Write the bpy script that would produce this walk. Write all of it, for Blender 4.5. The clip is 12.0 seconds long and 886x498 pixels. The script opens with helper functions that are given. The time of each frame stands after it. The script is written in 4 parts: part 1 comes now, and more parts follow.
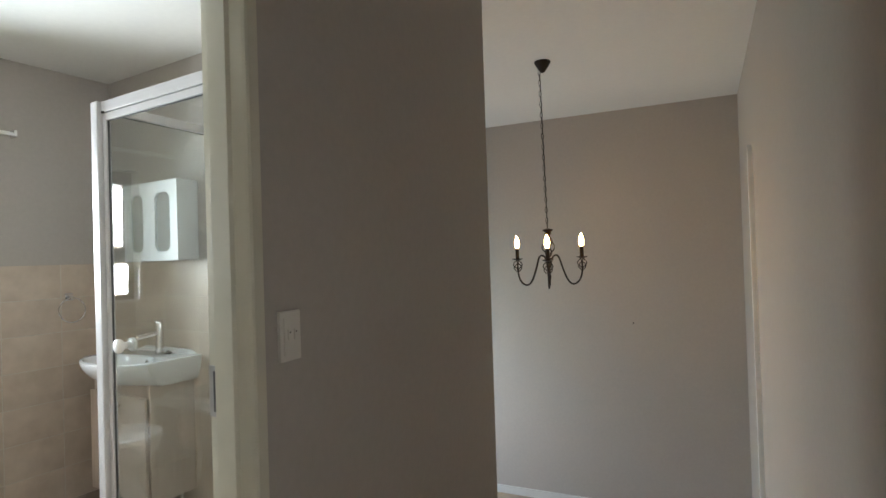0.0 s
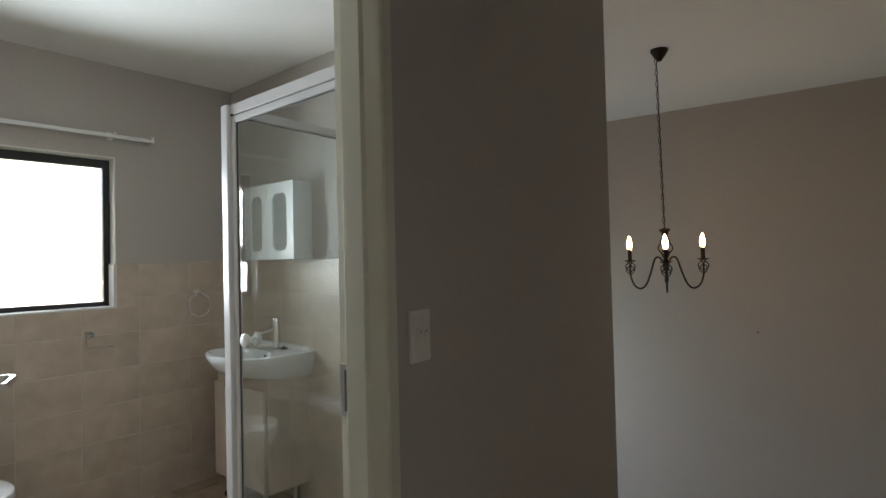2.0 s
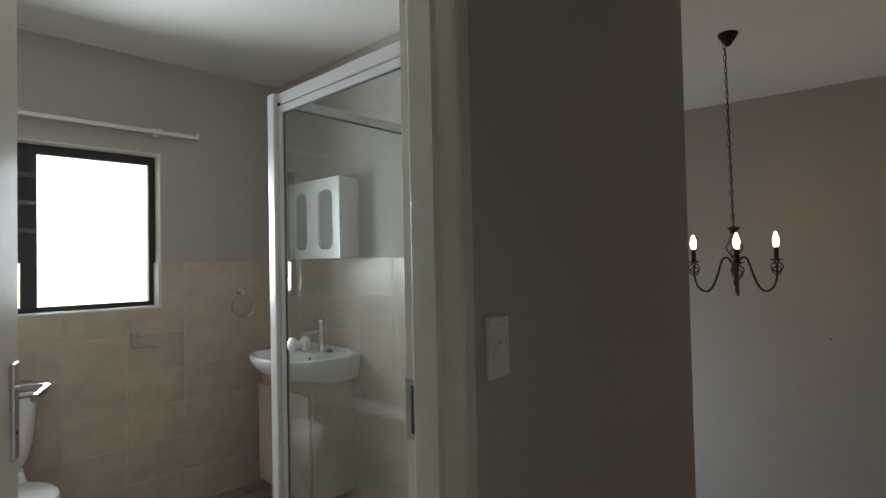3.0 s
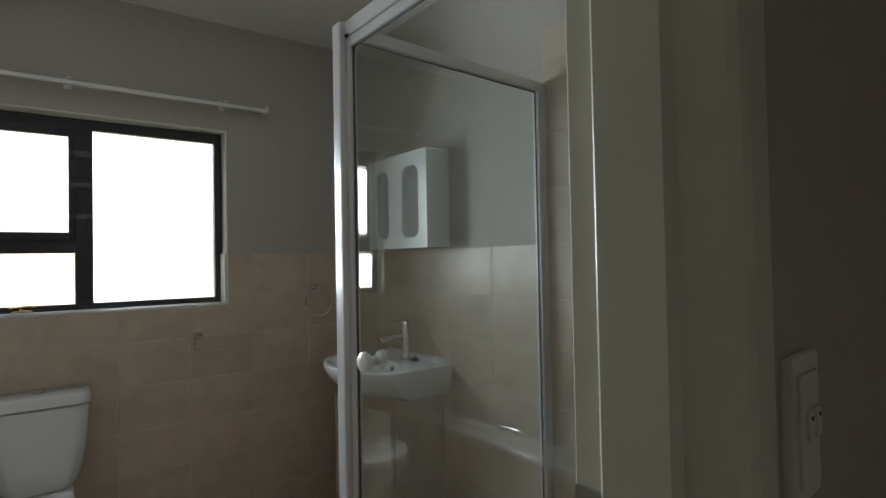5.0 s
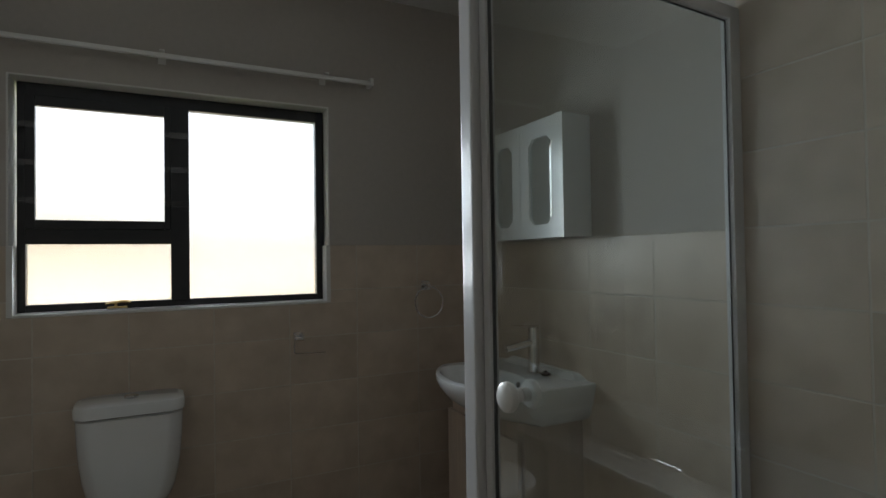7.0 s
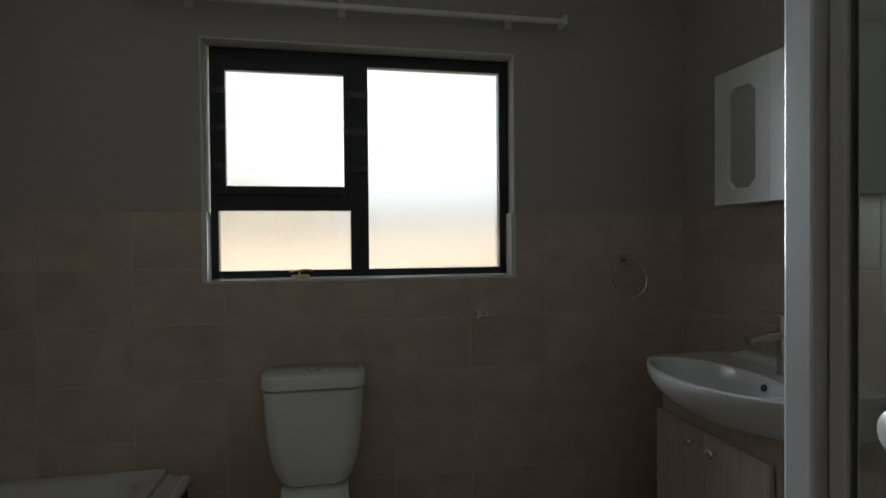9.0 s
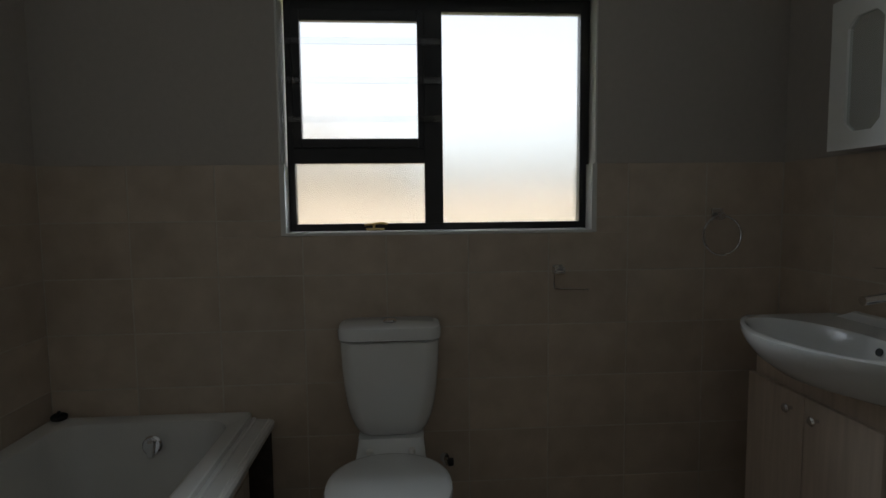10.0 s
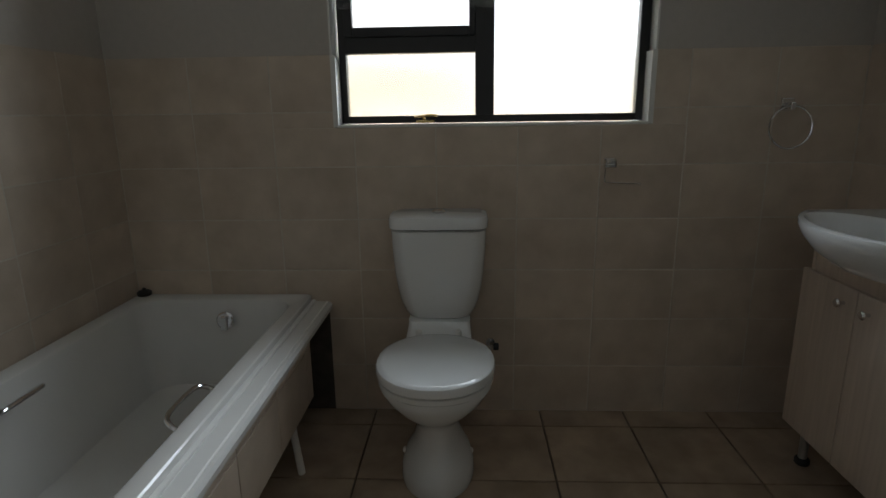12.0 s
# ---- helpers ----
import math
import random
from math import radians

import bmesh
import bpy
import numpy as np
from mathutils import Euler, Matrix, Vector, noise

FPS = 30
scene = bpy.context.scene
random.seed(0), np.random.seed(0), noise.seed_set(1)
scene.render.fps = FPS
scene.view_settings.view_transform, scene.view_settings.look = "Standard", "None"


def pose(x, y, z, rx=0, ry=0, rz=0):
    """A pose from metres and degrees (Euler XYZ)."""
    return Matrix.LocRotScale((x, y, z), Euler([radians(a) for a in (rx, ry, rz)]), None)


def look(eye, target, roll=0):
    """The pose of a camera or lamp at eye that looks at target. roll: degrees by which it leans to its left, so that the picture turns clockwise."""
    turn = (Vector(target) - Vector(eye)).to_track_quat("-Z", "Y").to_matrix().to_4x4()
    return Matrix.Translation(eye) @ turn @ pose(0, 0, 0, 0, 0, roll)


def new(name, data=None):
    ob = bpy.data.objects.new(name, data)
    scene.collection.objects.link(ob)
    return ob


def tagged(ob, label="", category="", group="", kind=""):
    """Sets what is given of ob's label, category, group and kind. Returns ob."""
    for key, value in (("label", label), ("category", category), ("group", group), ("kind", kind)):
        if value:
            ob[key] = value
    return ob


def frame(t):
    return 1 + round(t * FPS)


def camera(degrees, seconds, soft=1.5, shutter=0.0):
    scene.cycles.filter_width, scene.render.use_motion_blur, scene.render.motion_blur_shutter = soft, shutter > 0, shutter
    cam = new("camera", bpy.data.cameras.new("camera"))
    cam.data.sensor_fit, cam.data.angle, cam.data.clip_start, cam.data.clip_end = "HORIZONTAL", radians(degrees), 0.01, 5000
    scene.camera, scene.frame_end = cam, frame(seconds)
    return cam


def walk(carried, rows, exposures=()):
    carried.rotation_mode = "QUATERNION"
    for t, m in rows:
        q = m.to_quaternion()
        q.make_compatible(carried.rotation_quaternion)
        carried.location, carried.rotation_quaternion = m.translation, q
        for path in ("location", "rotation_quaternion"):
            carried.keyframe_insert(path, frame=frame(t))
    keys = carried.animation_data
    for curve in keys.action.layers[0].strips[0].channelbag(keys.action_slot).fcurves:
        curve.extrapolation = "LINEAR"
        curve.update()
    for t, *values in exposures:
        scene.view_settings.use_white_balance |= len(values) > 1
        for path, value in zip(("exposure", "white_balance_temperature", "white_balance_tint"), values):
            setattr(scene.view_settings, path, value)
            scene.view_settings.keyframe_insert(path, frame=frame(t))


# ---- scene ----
cam = camera(77.2, 12.0)
PATH = [
    (0, (3.671, -1.984, 1.387), (2.646, -0.267, 1.411), -1.8),
    (0.5, (3.647, -1.988, 1.386), (2.556, -0.312, 1.419), -1.7),
    (1, (3.632, -1.99, 1.385), (2.472, -0.361, 1.424), -1.7),
    (1.5, (3.595, -1.985, 1.381), (2.37, -0.405, 1.423), -1.5),
    (2, (3.539, -1.968, 1.377), (2.247, -0.442, 1.419), -1.4),
    (2.5, (3.458, -1.93, 1.376), (2.111, -0.452, 1.423), -1.3),
    (3, (3.361, -1.893, 1.376), (1.971, -0.455, 1.422), -1.2),
    (3.2, (3.332, -1.881, 1.371), (1.927, -0.458, 1.414), -1.1),
    (4.8, (2.933, -1.6, 1.342), (1.37, -0.353, 1.398), -1.0),
    (5, (2.881, -1.559, 1.351), (1.288, -0.35, 1.391), -1.1),
    (5.5, (2.725, -1.5, 1.362), (1.089, -0.351, 1.395), -1.2),
    (6, (2.615, -1.451, 1.342), (0.926, -0.379, 1.386), -0.9),
    (6.5, (2.530, -1.434, 1.334), (0.795, -0.438, 1.376), -1.0),
    (6.7, (2.494, -1.414, 1.334), (0.738, -0.454, 1.374), -1.0),
    (8.3, (2.249, -1.380, 1.352), (0.334, -0.806, 1.346), -0.3),
    (8.5, (2.198, -1.398, 1.344), (0.267, -0.882, 1.330), -0.4),
    (9, (2.099, -1.424, 1.294), (0.135, -1.050, 1.265), -0.5),
    (9.5, (2.048, -1.444, 1.268), (0.063, -1.203, 1.191), -0.6),
    (10, (2.044, -1.446, 1.256), (0.055, -1.314, 1.097), -0.6),
    (10.5, (2.050, -1.440, 1.264), (0.072, -1.410, 0.987), -0.9),
    (11, (2.062, -1.440, 1.244), (0.094, -1.474, 0.893), -0.8),
    (11.5, (2.076, -1.428, 1.219), (0.121, -1.494, 0.805), -0.8),
    (12, (2.090, -1.408, 1.192), (0.148, -1.492, 0.720), -0.8),
]

EXPOSURES = [(0.0, 4.1), (1.0, 3.85), (2.0, 3.35), (3.0, 3.15), (5.0, 2.45), (6.5, 1.8), (8.5, 1.35), (10.0, 1.05), (11.0, 1.25), (12.0, 1.75)]
walk(cam, [(t, look(eye, target, roll)) for t, eye, target, roll in PATH], EXPOSURES)

# ---- world, sun, large lights ----
world = bpy.data.worlds.new("sky")
scene.world = world
world.use_nodes = True
wn = world.node_tree
sky = wn.nodes.new("ShaderNodeTexSky")
sky.sky_type, sky.sun_disc = "NISHITA", False
sky.sun_elevation, sky.sun_rotation = radians(55), radians(60)
sky.air_density, sky.dust_density, sky.ozone_density = 1.0, 4.0, 0.3
pale = wn.nodes.new("ShaderNodeHueSaturation")
pale.inputs["Saturation"].default_value, pale.inputs["Value"].default_value = 0.35, 1.25
wn.links.new(sky.outputs["Color"], pale.inputs["Color"])
wn.links.new(pale.outputs["Color"], wn.nodes["Background"].inputs["Color"])
wn.nodes["Background"].inputs["Strength"].default_value = 0.15
sun = new("sun", bpy.data.lights.new("sun", "SUN"))
sun.data.energy, sun.data.angle, sun.data.color = 3.5, radians(0.5), (1.0, 0.95, 0.88)
sun.matrix_world = look((6, -4, 12), (0, 0, 0))


def area_lamp(name, m, w, h, watts, colour, spread=180):
    data = bpy.data.lights.new(name, "AREA")
    data.shape, data.size, data.size_y, data.energy, data.color, data.spread = "RECTANGLE", w, h, watts, colour, radians(spread)
    ob = new(name, data)
    ob.matrix_world = m
    return ob


# the sky's light in the opening of the bathroom window, a lamp for each pane
for y0, y1, z0, z1 in ((-1.30, -0.79, 1.19, 1.95), (-1.81, -1.41, 1.51, 1.91), (-1.84, -1.38, 1.19, 1.405)):
    yc, zc, size = (y0 + y1) / 2, (z0 + z1) / 2, (y1 - y0) * (z1 - z0)
    area_lamp("bathroom_window_light", look((-0.022, yc, zc), (1.0, yc - 0.12, zc - 0.03)), y1 - y0 - 0.02, z1 - z0 - 0.02, 5.9 * size, (0.875, 1.0, 1.09), 130)
# the sky's light in the opening of the stair window
area_lamp("stair_window_light", look((-0.36, 2.1, 0.2), (3.0, 2.6, 0.1)), 1.2, 1.3, 2.25, (0.62, 0.87, 1.10))

# ---- materials ----


def material(name, colour, rough=0.5, metal=0.0, grain=0.0, scale=8.0, stain=0.0, stain_scale=1.2, bump=0.0,
             bump_scale=60.0, coat=0.0, per_object=0.0, stretch=(1, 1, 1), tint=None, sheen_var=0.0):
    m = bpy.data.materials.new(name)
    m.use_nodes = True
    t = m.node_tree
    b = t.nodes["Principled BSDF"]
    b.inputs["Roughness"].default_value = rough
    b.inputs["Metallic"].default_value = metal
    b.inputs["Coat Weight"].default_value = coat
    b.inputs["Coat Roughness"].default_value = 0.08
    co = t.nodes.new("ShaderNodeTexCoord")
    mp = t.nodes.new("ShaderNodeMapping")
    mp.inputs["Scale"].default_value = stretch
    t.links.new(co.outputs["Object"], mp.inputs["Vector"])
    vec = mp.outputs["Vector"]
    if per_object:
        info = t.nodes.new("ShaderNodeObjectInfo")
        off = t.nodes.new("ShaderNodeVectorMath")
        off.operation = "MULTIPLY_ADD"
        off.inputs[1].default_value = (37, 53, 71)
        t.links.new(info.outputs["Random"], off.inputs[0])
        t.links.new(vec, off.inputs[2])
        vec = off.outputs[0]
    last = None
    for amount, sc, detail in ((grain, scale, 6.0), (stain, stain_scale, 3.0)):
        if amount <= 0:
            continue
        n = t.nodes.new("ShaderNodeTexNoise")
        n.inputs["Scale"].default_value, n.inputs["Detail"].default_value = sc, detail
        t.links.new(vec, n.inputs["Vector"])
        mix = t.nodes.new("ShaderNodeMix")
        mix.data_type, mix.blend_type = "RGBA", "MIX"
        ramp = t.nodes.new("ShaderNodeMapRange")
        ramp.inputs["From Min"].default_value, ramp.inputs["From Max"].default_value = 0.3, 0.7
        t.links.new(n.outputs["Fac"], ramp.inputs["Value"])
        t.links.new(ramp.outputs["Result"], mix.inputs["Factor"])
        dark = [c * (1 - amount) for c in colour]
        light = [min(1, c * (1 + amount * 0.6)) for c in (tint or colour)]
        if last is None:
            mix.inputs["A"].default_value, mix.inputs["B"].default_value = (*dark, 1), (*light, 1)
        else:
            mul = t.nodes.new("ShaderNodeMix")
            mul.data_type, mul.blend_type = "RGBA", "MULTIPLY"
            mul.inputs["Factor"].default_value = 1.0
            mix.inputs["A"].default_value, mix.inputs["B"].default_value = (1 - amount,) * 3 + (1,), (1, 1, 1, 1)
            t.links.new(last, mul.inputs["A"])
            t.links.new(mix.outputs["Result"], mul.inputs["B"])
            last = mul.outputs["Result"]
            continue
        last = mix.outputs["Result"]
    if per_object and last is not None:
        hsv = t.nodes.new("ShaderNodeHueSaturation")
        mr = t.nodes.new("ShaderNodeMapRange")
        mr.inputs["To Min"].default_value, mr.inputs["To Max"].default_value = 1 - per_object, 1 + per_object
        t.links.new(info.outputs["Random"], mr.inputs["Value"])
        t.links.new(mr.outputs["Result"], hsv.inputs["Value"])
        t.links.new(last, hsv.inputs["Color"])
        last = hsv.outputs["Color"]
    if last is None:
        b.inputs["Base Color"].default_value = (*colour, 1)
    else:
        t.links.new(last, b.inputs["Base Color"])
    if bump:
        n = t.nodes.new("ShaderNodeTexNoise")
        n.inputs["Scale"].default_value, n.inputs["Detail"].default_value = bump_scale, 5.0
        t.links.new(vec, n.inputs["Vector"])
        bp = t.nodes.new("ShaderNodeBump")
        bp.inputs["Strength"].default_value, bp.inputs["Distance"].default_value = bump, 0.002
        t.links.new(n.outputs["Fac"], bp.inputs["Height"])
        t.links.new(bp.outputs["Normal"], b.inputs["Normal"])
    if sheen_var:
        n = t.nodes.new("ShaderNodeTexNoise")
        n.inputs["Scale"].default_value = 5.0
        t.links.new(vec, n.inputs["Vector"])
        mr = t.nodes.new("ShaderNodeMapRange")
        mr.inputs["To Min"].default_value, mr.inputs["To Max"].default_value = rough - sheen_var, rough + sheen_var
        t.links.new(n.outputs["Fac"], mr.inputs["Value"])
        t.links.new(mr.outputs["Result"], b.inputs["Roughness"])
    return m


def glass_material(name, rough, colour=(1, 1, 1), bump=0.0):
    m = bpy.data.materials.new(name)
    m.use_nodes = True
    t = m.node_tree
    b = t.nodes["Principled BSDF"]
    b.inputs["Base Color"].default_value = (*colour, 1)
    b.inputs["Transmission Weight"].default_value = 1.0
    b.inputs["Roughness"].default_value = rough
    b.inputs["IOR"].default_value = 1.5
    return m


def glow_material(name, colour, strength):
    m = bpy.data.materials.new(name)
    m.use_nodes = True
    b = m.node_tree.nodes["Principled BSDF"]
    b.inputs["Base Color"].default_value = (0.9, 0.85, 0.75, 1)
    b.inputs["Emission Color"].default_value = (*colour, 1)
    b.inputs["Emission Strength"].default_value = strength
    return m


PAINT = material("greige_paint", (0.475, 0.435, 0.395), 0.75, grain=0.03, scale=40, stain=0.05, stain_scale=0.9, bump=0.25, bump_scale=180)
CEILING = material("white_ceiling_paint", (0.80, 0.785, 0.75), 0.85, grain=0.02, scale=30, stain=0.04, stain_scale=0.7, bump=0.2, bump_scale=150)
PLASTER = material("white_plaster_reveal", (0.72, 0.71, 0.68), 0.7, grain=0.03, scale=30, stain=0.05, bump=0.2, bump_scale=120)
TILE = material("beige_ceramic_tile", (0.575, 0.468, 0.368), 0.36, grain=0.10, scale=9, stain=0.14, stain_scale=2.6, bump=0.10,
                bump_scale=30, per_object=0.05, tint=(0.60, 0.498, 0.402), sheen_var=0.08)
GROUT = material("pale_grout", (0.61, 0.555, 0.48), 0.9, grain=0.10, scale=60, stain=0.12, stain_scale=5)
FLOOR_TILE = material("sand_floor_tile", (0.41, 0.305, 0.215), 0.4, grain=0.14, scale=10, stain=0.18, stain_scale=3, bump=0.15,
                      bump_scale=40, per_object=0.07, tint=(0.46, 0.355, 0.26), sheen_var=0.1)
FLOOR_GROUT = material("brown_floor_grout", (0.22, 0.175, 0.135), 0.95, grain=0.2, scale=50, stain=0.2, stain_scale=5)
CERAMIC = material("white_glazed_ceramic", (0.79, 0.80, 0.80), 0.09, stain=0.03, grain=0.02, scale=4, stain_scale=2, coat=0.3)
PLASTIC = material("white_plastic", (0.78, 0.77, 0.74), 0.28, grain=0.02, scale=10, stain=0.03)
ACRYLIC = material("white_bath_enamel", (0.74, 0.73, 0.71), 0.16, grain=0.03, scale=6, stain=0.05, stain_scale=2, coat=0.2)
CHROME = material("polished_chrome", (0.72, 0.72, 0.73), 0.08, metal=1.0, grain=0.03, scale=20, sheen_var=0.03)
STEEL = material("brushed_steel", (0.50, 0.50, 0.50), 0.28, metal=1.0, grain=0.08, scale=60, sheen_var=0.06)
BRASS = material("brass", (0.78, 0.58, 0.26), 0.22, metal=1.0, grain=0.08, scale=40)
ALU_WHITE = material("white_coated_aluminium", (0.62, 0.61, 0.61), 0.32, grain=0.02, scale=20, stain=0.03, coat=0.2)
ALU_DARK = material("dark_bronze_aluminium", (0.018, 0.018, 0.020), 0.35, grain=0.15, scale=30, stain=0.1)
FRAME_PAINT = material("cream_gloss_paint", (0.66, 0.63, 0.52), 0.30, grain=0.03, scale=12, stain=0.05, stain_scale=3, bump=0.12, bump_scale=60)
DOOR_PAINT = material("cream_door_paint", (0.68, 0.64, 0.55), 0.4, grain=0.03, scale=20, stain=0.05, stain_scale=2, bump=0.1, bump_scale=70)
WOOD = material("limed_wood_laminate", (0.64, 0.53, 0.44), 0.42, grain=0.07, scale=5, stain=0.08, stain_scale=2, bump=0.08,
                bump_scale=12, stretch=(14, 14, 0.8), tint=(0.67, 0.56, 0.47))
CABINET = material("white_lacquer", (0.80, 0.80, 0.79), 0.22, grain=0.015, scale=15, stain=0.03, coat=0.3)
# partly diffuse, so that a grey haze stands in for the reflected room
MIRROR = material("hazed_mirror_silver", (0.80, 0.83, 0.82), 0.02, metal=0.75)
IRON = material("dark_bronze_iron", (0.045, 0.032, 0.025), 0.45, metal=0.7, grain=0.25, scale=60, stain=0.2, stain_scale=12, bump=0.2, bump_scale=200)
GASKET = material("grey_rubber_gasket", (0.10, 0.10, 0.10), 0.6, grain=0.1, scale=30)
DARK = material("black_rubber", (0.02, 0.02, 0.02), 0.55, grain=0.2, scale=40)
SWITCH = material("ivory_switch_plastic", (0.70, 0.67, 0.61), 0.3, grain=0.02, scale=20)
SKIRT = material("white_skirting_paint", (0.72, 0.71, 0.68), 0.4, grain=0.03, scale=20, stain=0.04)
TRIM_PAINT = material("bright_white_gloss_paint", (0.86, 0.86, 0.85), 0.3, grain=0.02, scale=20, stain=0.03)
GLASS = glass_material("clear_glass", 0.0, (0.90, 0.94, 0.935))
FROST = glass_material("frosted_glass", 0.27, (0.97, 0.98, 0.97))
CLEAR_BAR = glass_material("clear_polycarbonate", 0.03, (0.96, 0.97, 0.98))
BULB = glow_material("warm_candle_bulb", (1.0, 0.53, 0.17), 11.0)
GRASS = material("dry_lawn", (0.13, 0.17, 0.06), 0.95, grain=0.4, scale=3, stain=0.3, stain_scale=0.5)
PEACH = material("peach_render", (0.56, 0.47, 0.38), 0.9, grain=0.08, scale=6, stain=0.12, stain_scale=0.6)
ROOF = material("grey_roof_tile", (0.26, 0.25, 0.24), 0.85, grain=0.2, scale=6, stain=0.2)
LEAF = material("hedge_leaf", (0.08, 0.15, 0.04), 0.7, grain=0.4, scale=8, stain=0.3, stain_scale=2)

# ---- mesh helpers ----


def mesh_of(name, bm, mat, smooth=False):
    me = bpy.data.meshes.new(name)
    bmesh.ops.recalc_face_normals(bm, faces=bm.faces[:])
    bm.to_mesh(me)
    bm.free()
    me.materials.append(mat)
    if smooth:
        for p in me.polygons:
            p.use_smooth = True
    return me


def smooth_by_angle(me, degrees=35):
    for p in me.polygons:
        p.use_smooth = True
    me.set_sharp_from_angle(angle=radians(degrees))


def part(name, bm, mat, parent=None, label="", smooth=False):
    me = mesh_of(name, bm, mat)
    if smooth:
        smooth_by_angle(me)
    ob = new(name, me)
    if parent is not None:
        ob.parent = parent
    if label:
        ob["label"] = label
    return ob


def thing(name, label, category, m=None, group="", kind=""):
    ob = new(name)
    ob.empty_display_size = 0.05
    if m is not None:
        ob.matrix_world = m
    return tagged(ob, label, category, group, kind)


def add_box(bm, lo, hi, bevel=0.0, m=None, segments=2):
    g = bmesh.ops.create_cube(bm, size=1)["verts"]
    for v in g:
        v.co = Vector([lo[k] + (v.co[k] + 0.5) * (hi[k] - lo[k]) for k in range(3)])
    if bevel > 0:
        edges = list({e for v in g for e in v.link_edges})
        r = bmesh.ops.bevel(bm, geom=edges, offset=bevel, segments=segments, profile=0.6, affect="EDGES")
        g = list({v for f in r["faces"] for v in f.verts} | {v for v in g if v.is_valid})
    if m is not None:
        bmesh.ops.transform(bm, matrix=m, verts=g)
    return g


def box(lo, hi, bevel=0.0, m=None):
    bm = bmesh.new()
    add_box(bm, lo, hi, bevel, m)
    return bm


def boxes(items, bevel=0.0):
    bm = bmesh.new()
    for lo, hi in items:
        add_box(bm, lo, hi, bevel)
    return bm


def prism(outline, z0, z1):
    """A solid with a plan outline between two heights."""
    bm = bmesh.new()
    low = [bm.verts.new((x, y, z0)) for x, y in outline]
    high = [bm.verts.new((x, y, z1)) for x, y in outline]
    n = len(outline)
    bm.faces.new(low[::-1])
    bm.faces.new(high)
    for k in range(n):
        bm.faces.new((low[k], low[(k + 1) % n], high[(k + 1) % n], high[k]))
    return bm


def add_lathe(bm, profile, m=None, steps=24):
    """A turned shape: profile of (radius, z)."""
    rings = []
    for r, z in profile:
        if r < 1e-5:
            rings.append([bm.verts.new((0, 0, z))])
        else:
            rings.append([bm.verts.new((r * math.cos(2 * math.pi * k / steps), r * math.sin(2 * math.pi * k / steps), z)) for k in range(steps)])
    for a, b in zip(rings, rings[1:]):
        for k in range(steps):
            q = [a[k % len(a)], a[(k + 1) % len(a)], b[(k + 1) % len(b)], b[k % len(b)]]
            q = list(dict.fromkeys(q))
            if len(q) > 2:
                bm.faces.new(q)
    for ring in (rings[0], rings[-1]):
        if len(ring) > 2:
            bm.faces.new(ring)
    verts = [v for ring in rings for v in ring]
    if m is not None:
        bmesh.ops.transform(bm, matrix=m, verts=verts)
    return verts


def lathe(profile, m=None, steps=24):
    bm = bmesh.new()
    add_lathe(bm, profile, m, steps)
    return bm


def add_tube(bm, points, radius, steps=10, closed=False):
    """A round bar along points."""
    pts = [Vector(p) for p in points]
    n = len(pts)
    rings, up = [], None
    for k in range(n):
        if closed:
            d = pts[(k + 1) % n] - pts[k - 1]
        else:
            d = pts[min(k + 1, n - 1)] - pts[max(k - 1, 0)]
        d.normalize()
        if up is None:
            up = d.orthogonal().normalized()
        up = (up - d * up.dot(d)).normalized()
        side = d.cross(up)
        r = radius[k] if isinstance(radius, (list, tuple)) else radius
        rings.append([bm.verts.new(pts[k] + r * (up * math.cos(2 * math.pi * j / steps) + side * math.sin(2 * math.pi * j / steps))) for j in range(steps)])
    pairs = list(zip(rings, rings[1:])) + ([(rings[-1], rings[0])] if closed else [])
    for a, b in pairs:
        for j in range(steps):
            bm.faces.new((a[j], a[(j + 1) % steps], b[(j + 1) % steps], b[j]))
    if not closed:
        bm.faces.new(rings[0][::-1])
        bm.faces.new(rings[-1])


def tube(points, radius, steps=10, closed=False):
    bm = bmesh.new()
    add_tube(bm, points, radius, steps, closed)
    return bm


def add_loft(bm, rings, cap=(True, True)):
    """Skins rings of equally many points."""
    made = [[bm.verts.new(p) for p in ring] for ring in rings]
    n = len(made[0])
    for a, b in zip(made, made[1:]):
        for k in range(n):
            bm.faces.new((a[k], a[(k + 1) % n], b[(k + 1) % n], b[k]))
    if cap[0]:
        bm.faces.new(made[0][::-1])
    if cap[1]:
        bm.faces.new(made[-1])


def loft(rings, cap=(True, True)):
    bm = bmesh.new()
    add_loft(bm, rings, cap)
    return bm


def rounded(x0, x1, y0, y1, r, z, steps=6):
    """A rounded rectangle as a ring of points."""
    out = []
    for cx, cy, a0 in ((x1 - r, y1 - r, 0), (x0 + r, y1 - r, 90), (x0 + r, y0 + r, 180), (x1 - r, y0 + r, 270)):
        for k in range(steps + 1):
            a = radians(a0 + 90 * k / steps)
            out.append((cx + r * math.cos(a), cy + r * math.sin(a), z))
    return out


def spline(points, steps=8):
    """A smooth curve through points."""
    p = [Vector(q) for q in points]
    p = [2 * p[0] - p[1]] + p + [2 * p[-1] - p[-2]]
    out = []
    for k in range(1, len(p) - 2):
        a, b, c, d = p[k - 1 : k + 3]
        for j in range(steps):
            t = j / steps
            out.append(0.5 * ((2 * b) + (c - a) * t + (2 * a - 5 * b + 4 * c - d) * t * t + (3 * b - a - 3 * c + d) * t ** 3))
    out.append(p[-2])
    return out


